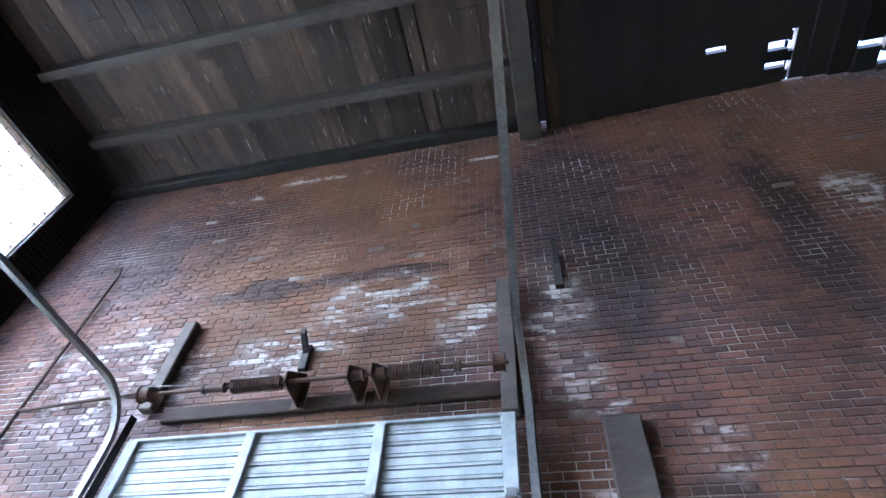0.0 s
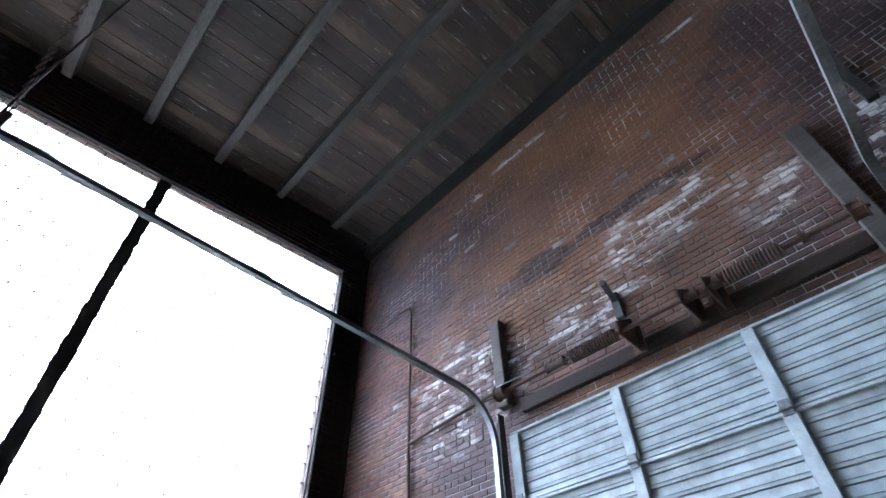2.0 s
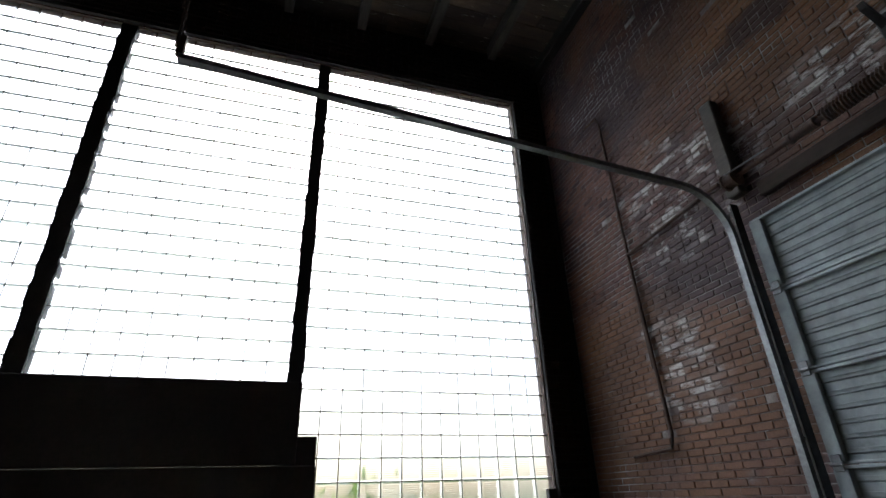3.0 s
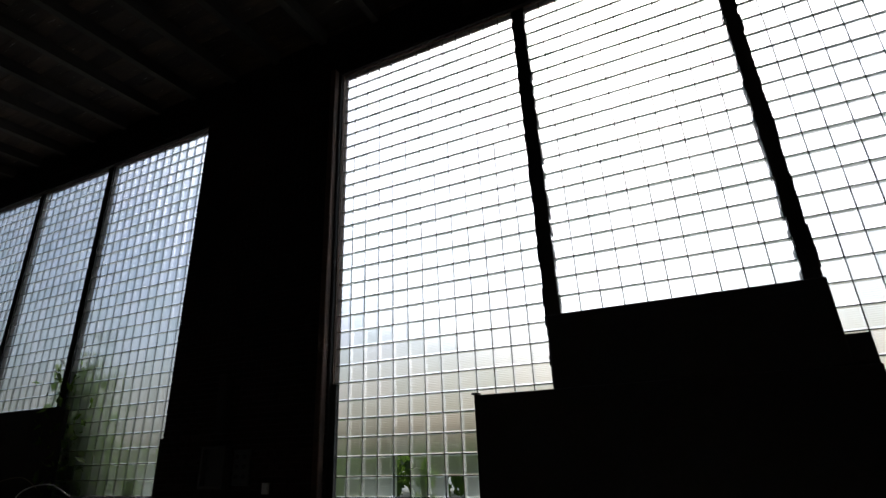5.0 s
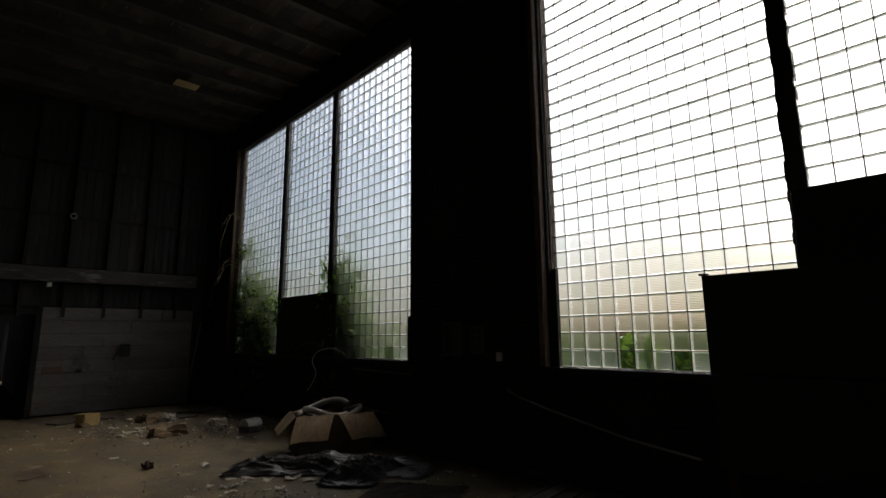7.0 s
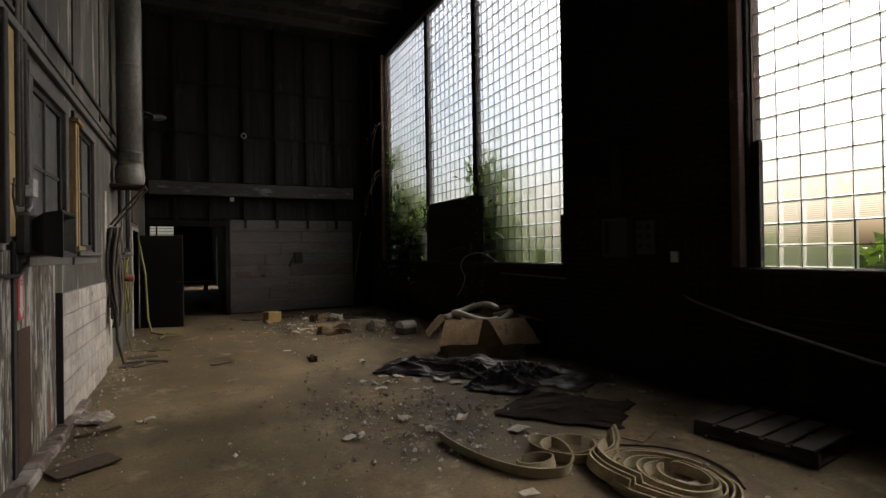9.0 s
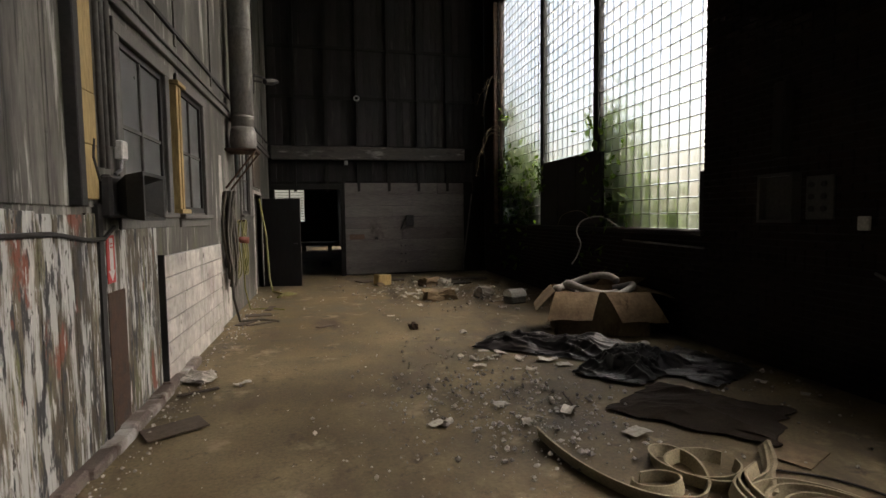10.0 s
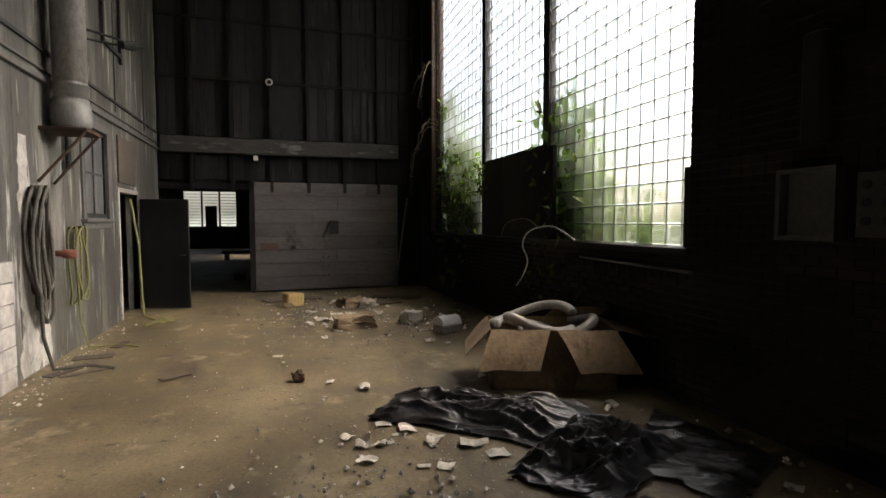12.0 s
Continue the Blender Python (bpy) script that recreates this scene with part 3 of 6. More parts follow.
def block_panel(window, y1, y0, cols, z0, singles=None, missing=()):
    """One panel of glass blocks, from its north edge y1 to y0, from z0 up to the head."""
    rows = round((HEAD - z0) / MODULE)
    step, tall = (y1 - y0) / cols, (HEAD - z0) / rows
    joined, mortar = Shape(), Shape()
    for c in range(cols + 1):
        yy = y1 - c * step
        mortar.box(0.016, 0.028, yy - 0.0055, yy + 0.0055, z0, HEAD)
    for r in range(rows + 1):
        zz = z0 + r * tall
        mortar.box(0.012, 0.05, y0, y1, zz - 0.0045, zz + 0.0045)
    fit = Matrix.Diagonal((1, step / MODULE, tall / MODULE, 1))
    for r in range(rows):
        for c in range(cols):
            if (r, c) in missing:
                continue
            m = pose(rng.uniform(-0.004, 0.004), y1 - (c + 0.5) * step, z0 + (r + 0.5) * tall, 0, rng.uniform(-0.8, 0.8), rng.uniform(-0.8, 0.8)) @ fit
            if singles and singles(r, c):
                ob = part("glass_block", BLOCK_DATA, BLOCK_GLASS, window)
                ob.matrix_basis = m
                ob.visible_shadow = False
            else:
                joined.add(BLOCK.v, BLOCK.f, m)
    part("mortar_joints", mortar, BLOCK_MORTAR, window)
    if joined.v:
        ob = part("glass_blocks", joined, BLOCK_GLASS, window)
        ob.visible_shadow = False
        tagged(ob, kind="stuff")


def glass_window(name, panels, lower, label, singles=None, missing=()):
    """Three panels (north edge, south edge, columns) with mullions between; lower is the foot of the middle panel."""
    north, south = panels[0][0], panels[2][1]
    w = thing(name, (0, (north + south) / 2, SILL), label, "window", kind="structure")
    for i, (y1, y0, cols) in enumerate(panels):
        block_panel(w, y1, y0, cols, lower if i == 1 else SILL, singles if i == 0 else None, missing if i == 0 else ())
        if i < 2:
            s, nxt = Shape(), panels[i + 1][0]
            for k in range(58):
                z = SILL + k * (HEAD - SILL) / 58
                s.box(-0.03, 0.1, nxt - rng.uniform(0, 0.018), y0 + rng.uniform(0, 0.018), z, z + (HEAD - SILL) / 58)
            part("mullion", s, BLACK_TRIM, w, "black mullion with ragged mortar edges")
    part("window_frame", Shape().box(-0.04, 0.1, north - 0.012, north + 0.03, SILL, HEAD), RUST, w)
    part("window_frame", Shape().box(-0.04, 0.1, south - 0.03, south + 0.012, SILL, HEAD), RUST, w)
    part("window_frame", Shape().box(-0.04, 0.1, south, north, HEAD - 0.01, HEAD + 0.04), RUST, w)
    # paler red than the pier: the reveal's window glow is put into colour
    part("jamb_lining", Shape().box(EAST - 0.09, -0.01, north + 0.03, north + 0.12, SILL, HEAD + 0.04, c=0.01), JAMB, w, "crumbling red brick jamb")
    # heavier lower jambs
    part("jamb_cover", Shape().box(-0.06, 0.0, south + 0.012, south + 0.1, SILL, SILL + 0.71), BLACK_TRIM, w)
    part("jamb_cover", Shape().box(-0.06, 0.0, north - 0.08, north - 0.012, SILL, SILL + 1.2), BLACK_TRIM, w)
    part("window_sill", Shape().box(EAST - 0.06, 0.1, south - 0.05, north + 0.05, SILL - 0.07, SILL - 0.004, c=0.008), MORTAR_DARK, w, "dusty dark masonry sill")
    return w


window_1 = glass_window("window_1", [(WIN_B[1], -12.85, 13), (-12.99, -15.07, 10), (-15.19, WIN_B[0], 13)], SILL + 8.2 * MODULE, "tall window of square glass blocks in three panels, some cracked", lambda r, c: r < 23, {(0, 4), (0, 7), (1, 4)})
window_2 = glass_window("window_2", [(WIN_A[1], -2.55, 13), (-2.68, -4.78, 10), (-4.92, WIN_A[0], 13)], SILL + 6.4 * MODULE, "tall window of square glass blocks, weeds growing behind its foot")
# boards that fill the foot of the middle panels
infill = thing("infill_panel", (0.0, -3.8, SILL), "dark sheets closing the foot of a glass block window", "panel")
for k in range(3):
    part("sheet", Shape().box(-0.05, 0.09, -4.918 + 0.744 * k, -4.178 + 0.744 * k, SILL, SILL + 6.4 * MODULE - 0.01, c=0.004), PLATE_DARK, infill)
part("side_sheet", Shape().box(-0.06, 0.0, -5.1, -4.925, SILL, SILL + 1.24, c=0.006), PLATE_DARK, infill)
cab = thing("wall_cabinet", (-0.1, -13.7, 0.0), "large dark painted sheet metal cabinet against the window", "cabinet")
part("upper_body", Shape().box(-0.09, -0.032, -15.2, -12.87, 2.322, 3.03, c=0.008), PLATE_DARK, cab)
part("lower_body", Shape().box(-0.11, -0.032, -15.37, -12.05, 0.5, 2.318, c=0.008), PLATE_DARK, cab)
part("lip", Shape().box(-0.125, -0.032, -12.1, -12.03, 2.319, 2.34, c=0.004), DARK_STEEL, cab)
for y in (-15.1, -13.4, -12.2):
    part("support", Shape().box(-0.11, -0.05, y, y + 0.07, 0, 0.5), RUST, cab)
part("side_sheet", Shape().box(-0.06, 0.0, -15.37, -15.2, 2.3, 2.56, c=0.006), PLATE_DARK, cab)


# ---- sectional door with its tracks and spring shaft ----
door = thing("garage_door", (-4.09, -18.05, 0), "closed grey ribbed steel sectional door with galvanised stiles", "garage door")
SECT, FACE = 0.531, -18.05
for k in range(7):
    z0, z1 = DOOR_TOP - (k + 1) * SECT, DOOR_TOP - k * SECT
    prof = [(z0 + 0.004, 0.0)]
    for r in range(6):
        zc = z0 + 0.045 + r * 0.078
        prof += [(zc, 0.0), (zc + 0.002, -0.014), (zc + 0.009, -0.014), (zc + 0.012, 0.0), (zc + 0.03, 0.0), (zc + 0.031, 0.006), (zc + 0.036, 0.006), (zc + 0.037, 0.0)]
    prof += [(z1 - 0.004, 0.0)]
    sh, vs = Shape(), []
    for xx in (DOOR_X0, DOOR_X1):
        vs += [(xx, FACE + d, z) for z, d in prof]
    n = len(prof)
    sh.add(vs, [(i, i + 1, n + i + 1, n + i) for i in range(n - 1)])
    sh.box(DOOR_X0, DOOR_X1, FACE - 0.04, FACE - 0.03, z0 + 0.004, z1 - 0.004)
    sec = part("door_section", sh, DOOR_STEEL, door)
    part("rail", Shape().box(DOOR_X0, DOOR_X1, FACE - 0.005, FACE + 0.03, z1 - 0.022, z1 - 0.003, c=0.003), DOOR_STEEL, sec)
    part("rail", Shape().box(DOOR_X0, DOOR_X1, FACE - 0.005, FACE + 0.026, z0 + 0.004, z0 + 0.018, c=0.003), DOOR_STEEL, sec)
    for xs, w in ((DOOR_X1 - 0.045, 0.09), (-3.66, 0.075), (-4.59, 0.075), (DOOR_X0 + 0.045, 0.09)):
        part("stile", Shape().box(xs - w / 2, xs + w / 2, FACE - 0.002, FACE + 0.036, z0 + 0.019, z1 - 0.023, c=0.004), DOOR_STEEL, sec)
        h = Shape().box(xs - 0.03, xs + 0.03, FACE + 0.036, FACE + 0.046, z0 - 0.035, z0 + 0.055, c=0.004)
        h.tube([(xs - 0.035, FACE + 0.05, z0 + 0.003), (xs + 0.035, FACE + 0.05, z0 + 0.003)], 0.01, 8)
        part("hinge", h, GALV, sec)


def track(x0, x1, y_end, hang):
    """A door track: upright, a bend, and a run out over the floor, with its hanger."""
    path = [(x0, -17.96, 0.02), (x0, -17.96, 3.5)] + [(x0, -17.96 + 0.4 * (1 - math.cos(radians(a))), 3.62 + 0.4 * math.sin(radians(a))) for a in range(0, 91, 10)]
    path += [(x0 + (x1 - x0) * f, -17.56 + (y_end + 17.56) * f, 4.02 + 0.22 * f) for f in (0.35, 0.7, 1.0)]
    tr = thing("door_track", (x0, -17.96, 0), "curved galvanised overhead door track on brackets", "door track", "door tracks")
    # a channel section swept along the path
    sec = [(-0.023, -0.016), (0.023, -0.016), (0.023, 0.02), (0.018, 0.02), (0.018, -0.011), (-0.018, -0.011), (-0.018, 0.02), (-0.023, 0.02)]
    vs = []
    for i, p in enumerate(path):
        a, b = Vector(path[max(0, i - 1)]), Vector(path[min(len(path) - 1, i + 1)])
        d = (b - a).normalized()
        side = Vector((1, 0, 0))
        up = side.cross(d).normalized()
        vs += [Vector(p) + side * q + up * r for q, r in sec]
    n = len(sec)
    fs = [(i * n + j, i * n + (j + 1) % n, (i + 1) * n + (j + 1) % n, (i + 1) * n + j) for i in range(len(path) - 1) for j in range(n)]
    part("rail", Shape().add(vs, fs + [tuple(range(n)), tuple(range(len(vs) - 1, len(vs) - n - 1, -1))]), GALV, tr)
    ang = Shape().box(x0 - 0.03, x0 + 0.03, -18.06, -18.05, 0.02, 3.9).box(x0 - 0.03, x0 - 0.024, -18.06, -17.99, 0.02, 3.9)
    part("angle", ang, DARK_STEEL, tr, "perforated galvanised angle")
    for k in range(11):
        z = 0.3 + k * 0.33
        part("bolt", Shape().tube([(x0 + 0.03, -18.05, z), (x0 + 0.03, -18.035, z)], 0.012, 6), DARK_STEEL, tr)
    e = Vector(path[-1])
    part("hanger", Shape().box(e.x - 0.015, e.x + 0.015, e.y - 0.02, e.y + 0.02, e.z + 0.02, hang), RUST, tr, "rusty hanger strap")
    return tr


tl = track(-2.58, -2.62, -14.25, 4.4)
tr2 = track(-5.56, -5.8, -14.3, 4.4)
# chain from the roof to the end of the track
chain = Shape()
for k in range(80):
    z = 4.35 + k * 0.042
    a = (0.012, 0.0) if k % 2 else (0.0, 0.012)
    xx, yy = -2.62 - 0.004 * k, -14.25 + 0.005 * k
    chain.tube([(xx - a[0], yy - a[1], z), (xx - a[0], yy - a[1], z + 0.05), (xx + a[0], yy + a[1], z + 0.05), (xx + a[0], yy + a[1], z), (xx - a[0], yy - a[1], z)], 0.004, 4)
solid("hanging_chain", chain, RUST, "rusty chain hanging from the roof to the door track", "chain")
solid("hanging_strap", Shape().tube([(-5.8, -14.3, 4.3), (-5.7, -14.2, 6.0), (-5.4, -14.0, 7.66)], 0.012, 6), RUST, "thin rusty strap from the roof to the door track", "strap")
solid("hanging_wire", Shape().tube([(-2.9, -13.7, 7.75), (-2.5, -14.2, 7.0), (-2.64, -14.23, 4.3)], 0.008, 6), RUST, "slack wire hanging from the roof", "wire")

shaft = thing("spring_shaft", (-4.1, -17.9, 4.0), "rusty torsion spring shaft with drums over the door", "door spring")
part("shaft", Shape().tube([(-2.7, -17.9, 4.0), (-5.46, -17.9, 4.0)], 0.016, 10), RUST, shaft)


def spring(x0, x1):
    pts, turns = [], int(abs(x1 - x0) / 0.022)
    for i in range(turns * 8 + 1):
        a = 2 * math.pi * i / 8
        pts.append((x0 + (x1 - x0) * i / (turns * 8), -17.9 + 0.042 * math.cos(a), 4.0 + 0.042 * math.sin(a)))
    return Shape().tube(pts, 0.0108, 5)


part("spring", spring(-3.45, -3.85), RUST, shaft)
part("spring", spring(-4.64, -5.0), RUST, shaft)
for x0, x1, r in ((-2.7, -2.8, 0.065), (-5.36, -5.44, 0.065), (-3.22, -3.4, 0.036), (-4.38, -4.46, 0.04), (-4.56, -4.62, 0.045), (-5.1, -5.14, 0.04)):
    s = Shape()
    s.tube([(x0, -17.9, 4.0), (x0 + (x1 - x0) * 0.1, -17.9, 4.0), (x0 + (x1 - x0) * 0.12, -17.9, 4.0), (x0 + (x1 - x0) * 0.88, -17.9, 4.0), (x0 + (x1 - x0) * 0.9, -17.9, 4.0), (x1, -17.9, 4.0)], [r, r, r * 0.86, r * 0.86, r, r], 16)
    part("drum", s, RUST, shaft)
for xx in (-3.9, -4.36, -4.53):
    s = Shape().add([(xx - 0.006, -18.1, 3.92), (xx - 0.006, -17.84, 3.96), (xx - 0.006, -17.84, 4.05), (xx - 0.006, -18.1, 4.2), (xx + 0.006, -18.1, 3.92), (xx + 0.006, -17.84, 3.96), (xx + 0.006, -17.84, 4.05), (xx + 0.006, -18.1, 4.2)],
                    [(0, 3, 2, 1), (4, 5, 6, 7), (0, 1, 5, 4), (1, 2, 6, 5), (2, 3, 7, 6), (3, 0, 4, 7)])
    part("bracket", s.box(xx - 0.05, xx + 0.05, -18.11, -18.1, 3.9, 4.22), RUST, shaft)
part("cable", Shape().tube([(-2.76, -17.83, 4.02), (-3.1, -17.86, 4.02)], 0.006, 5), GALV, shaft)
solid("header_board", Shape().box(-5.42, -2.75, SOUTH, -18.125, 3.9, 4.02, c=0.008), BROWN_BOARD, "dark stained board carrying the spring shaft", "board")
solid("wall_post", Shape().box(-2.65, -2.53, SOUTH, -18.08, 4.0, 4.89, c=0.01), BEAM_WOOD, "short weathered timber post fixed to the brick", "post", "posts by the door")
solid("wall_post", Shape().box(-5.5, -5.38, SOUTH, -18.06, 3.75, 4.95, c=0.01), BEAM_WOOD, "short weathered timber post fixed to the brick", "post", "posts by the door")
pl = Shape().box(-6.22, -5.99, SOUTH, -18.1, 2.2, 3.69, c=0.012)
for k in range(5):
    pl.tube([(-6.22, -18.14, 3.5 - 0.22 * k), (-6.26, -18.14, 3.5 - 0.22 * k)], 0.012, 6)
solid("wall_plank", pl, BEAM_WOOD, "grey weathered plank bolted to the brick wall", "plank")


def wall_hook(x, z, h):
    s = Shape().box(x - 0.035, x + 0.035, SOUTH, -18.12, z - h * 0.5, z + h * 0.3, c=0.006)
    s.add([(x - 0.02, -18.12, z), (x + 0.02, -18.12, z), (x + 0.02, -18.0, z + h * 0.35), (x - 0.02, -18.0, z + h * 0.35), (x - 0.02, -18.12, z + 0.05), (x + 0.02, -18.12, z + 0.05), (x + 0.02, -17.99, z + h * 0.5), (x - 0.02, -17.99, z + h * 0.5)],
          [(0, 3, 2, 1), (4, 5, 6, 7), (0, 1, 5, 4), (1, 2, 6, 5), (2, 3, 7, 6), (3, 0, 4, 7)])
    solid("wall_bracket", s, DARK_STEEL, "dark iron bracket fixed in the brick wall", "bracket", "wall brackets")


wall_hook(-3.82, 4.42, 0.3)
wall_hook(-5.88, 5.1, 0.5)
cond = Shape().tube([(-0.98, -18.14, 5.93), (-1.2, -18.14, 5.9), (-1.24, -18.14, 5.78), (-1.27, -18.14, 3.4), (-1.28, -18.14, 3.0)], 0.014, 7)
solid("conduit", cond, RUST, "thin rusty conduit clipped to the brick wall", "conduit", "wall conduits")
cond = Shape().tube([(-2.45, -18.14, 4.2), (-1.27, -18.14, 4.13), (-1.26, -18.14, 4.05), (-1.33, -18.14, 2.45), (-1.3, -18.14, 2.34), (-0.8, -18.14, 2.31)], 0.016, 7)
solid("conduit", cond, RUST, "thin rusty conduit clipped to the brick wall", "conduit", "wall conduits")

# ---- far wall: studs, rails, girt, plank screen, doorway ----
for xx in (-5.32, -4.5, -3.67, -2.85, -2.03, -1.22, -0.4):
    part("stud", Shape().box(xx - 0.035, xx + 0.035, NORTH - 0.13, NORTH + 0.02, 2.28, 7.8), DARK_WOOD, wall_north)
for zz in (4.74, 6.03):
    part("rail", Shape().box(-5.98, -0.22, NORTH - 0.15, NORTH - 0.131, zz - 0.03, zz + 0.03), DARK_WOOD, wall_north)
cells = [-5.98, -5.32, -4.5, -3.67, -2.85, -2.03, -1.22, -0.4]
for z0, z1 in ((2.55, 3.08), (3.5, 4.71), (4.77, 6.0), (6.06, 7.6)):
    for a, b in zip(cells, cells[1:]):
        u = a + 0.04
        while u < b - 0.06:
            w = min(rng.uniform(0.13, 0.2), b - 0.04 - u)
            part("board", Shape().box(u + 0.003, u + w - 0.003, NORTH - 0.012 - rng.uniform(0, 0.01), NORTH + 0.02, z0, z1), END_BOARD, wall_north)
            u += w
part("girt", Shape().box(-5.9, -0.75, NORTH - 0.26, NORTH - 0.132, 3.1, 3.45, c=0.02), GIRT_WOOD, wall_north, "heavy timber girt with flaking whitewash")
part("header", Shape().box(-5.98, -4.06, NORTH - 0.1, NORTH + 0.02, 2.33, 2.46, c=0.01), DARK_WOOD, wall_north)
part("door_post", Shape().box(-4.17, -4.06, NORTH - 0.1, NORTH + 0.1, 0, 2.55, c=0.01), DARK_WOOD, wall_north)
screen = thing("plank_screen", (-2.3, NORTH - 0.06, 0), "low screen of grey weathered horizontal planks", "partition")
for k in range(8):
    z0 = 0.04 + k * 0.3095
    cut = rng.uniform(-3.2, -1.5)
    for a, b in ((-4.05, cut - 0.002), (cut + 0.002, -0.75)):
        part("plank", Shape().box(a, b, NORTH - 0.09 - rng.uniform(0, 0.012), NORTH - 0.045, z0, z0 + 0.303, c=0.004), PLANK_GREY, screen)
sw = thing("switch_box", (-2.25, NORTH - 0.15, 1.4), "black iron switch box with a pull handle", "switch box")
part("box", Shape().box(-2.42, -2.2, NORTH - 0.19, NORTH - 0.1, 1.32, 1.63, c=0.015), DARK_STEEL, sw)
part("handle", Shape().tube([(-2.43, NORTH - 0.16, 1.54), (-2.49, NORTH - 0.2, 1.4), (-2.57, NORTH - 0.2, 1.24)], 0.018, 7), DARK_STEEL, sw)
solid("outlet_box", Shape().box(-3.28, -3.18, NORTH - 0.15, NORTH - 0.1, 0.98, 1.05, c=0.008), DARK_STEEL, "small dark outlet box on the planks", "outlet")
for k in range(3):
    for q in (0, 1):
        solid("plank_bolt", Shape().tube([(-2.55 + 0.12 * q, NORTH - 0.13, 0.35 + 0.22 * k), (-2.55 + 0.12 * q, NORTH - 0.1, 0.35 + 0.22 * k)], 0.022, 8), DARK_STEEL, "dark bolt head on the grey planks", "bolt", "bolts on the planks")
solid("red_patch", Shape().box(-3.95, -3.55, NORTH - 0.108, NORTH - 0.1035, 0.98, 1.12), JAMB, "faded red paint strip on the planks", "paint mark")
lamp = Shape().box(-4.05, -3.95, NORTH - 0.24, NORTH - 0.1, 2.98, 3.085, c=0.012)
solid("white_junction_box", lamp, WHITE_PAINT, "small white junction box on the girt", "junction box")
solid("ring_gauge", Shape().tube(arc(-3.69, NORTH - 0.172, 4.735, 0.062, 0, 360, 20, "xz"), 0.018, 7), WHITE_PAINT, "small round white ring hung on a stud", "ring", smooth=True)
solid("leaning_pole", Shape().tube([(-0.87, 0.95, 0.0), (-0.52, 1.14, 2.2)], 0.022, 7), PLANK_GREY, "thin pole leaning in the corner", "pole")
leaf = thing("open_door", (-5.55, -0.6, 0), "dark wooden door standing open into the hall", "door")
part("door_leaf", Shape().box(-0.43, 0.43, -0.022, 0.022, 0.01, 2.03, pose(-5.54, -0.56, 0, 0, 0, -13), c=0.006), DARK_WOOD, leaf)
for z in (0.25, 1.0, 1.75):
    part("hinge", Shape().tube([(-5.96, -0.46, z), (-5.96, -0.46, z + 0.09)], 0.012, 7), RUST, leaf)
part("handle", Shape().tube([(-5.2, -0.7, 1.0), (-5.2, -0.76, 1.0), (-5.27, -0.76, 1.0)], 0.012, 7), DARK_STEEL, leaf)
yard = thing("window_3", (-7.6, 23.1, 1.35), "far glass block window glowing at the end of the next room", "window", kind="structure")
bars = Shape()
for k in range(13):
    bars.box(-9.1, -6.15, 23.1, 23.16, 1.35 + k * 0.18 - 0.012, 1.35 + k * 0.18 + 0.012)
for xx in (-8.1, -7.1):
    bars.box(xx - 0.05, xx + 0.05, 23.08, 23.18, 1.35, 3.5)
part("glazing_bars", bars, BLACK_TRIM, yard)
pane = part("pane", Shape().box(-9.1, -6.15, 23.12, 23.14, 1.35, 3.5), BLOCK_GLASS, yard)
pane.visible_shadow = False
part("infill", Shape().box(-7.9, -7.25, 23.02, 23.1, 1.35, 2.6), BLACK_TRIM, yard)
solid("far_bench", Shape().box(-5.9, -4.3, 12.0, 12.6, 0.28, 0.42, c=0.02).box(-5.8, -5.6, 12.1, 12.5, 0, 0.28).box(-4.6, -4.4, 12.1, 12.5, 0, 0.28), PLANK_GREY, "low pale bench in the next room", "bench")
solid("far_crate", Shape().box(-4.75, -4.45, 3.9, 4.15, 0, 0.16, c=0.01), DARK_STEEL, "small dark crate on the floor of the next room", "crate")

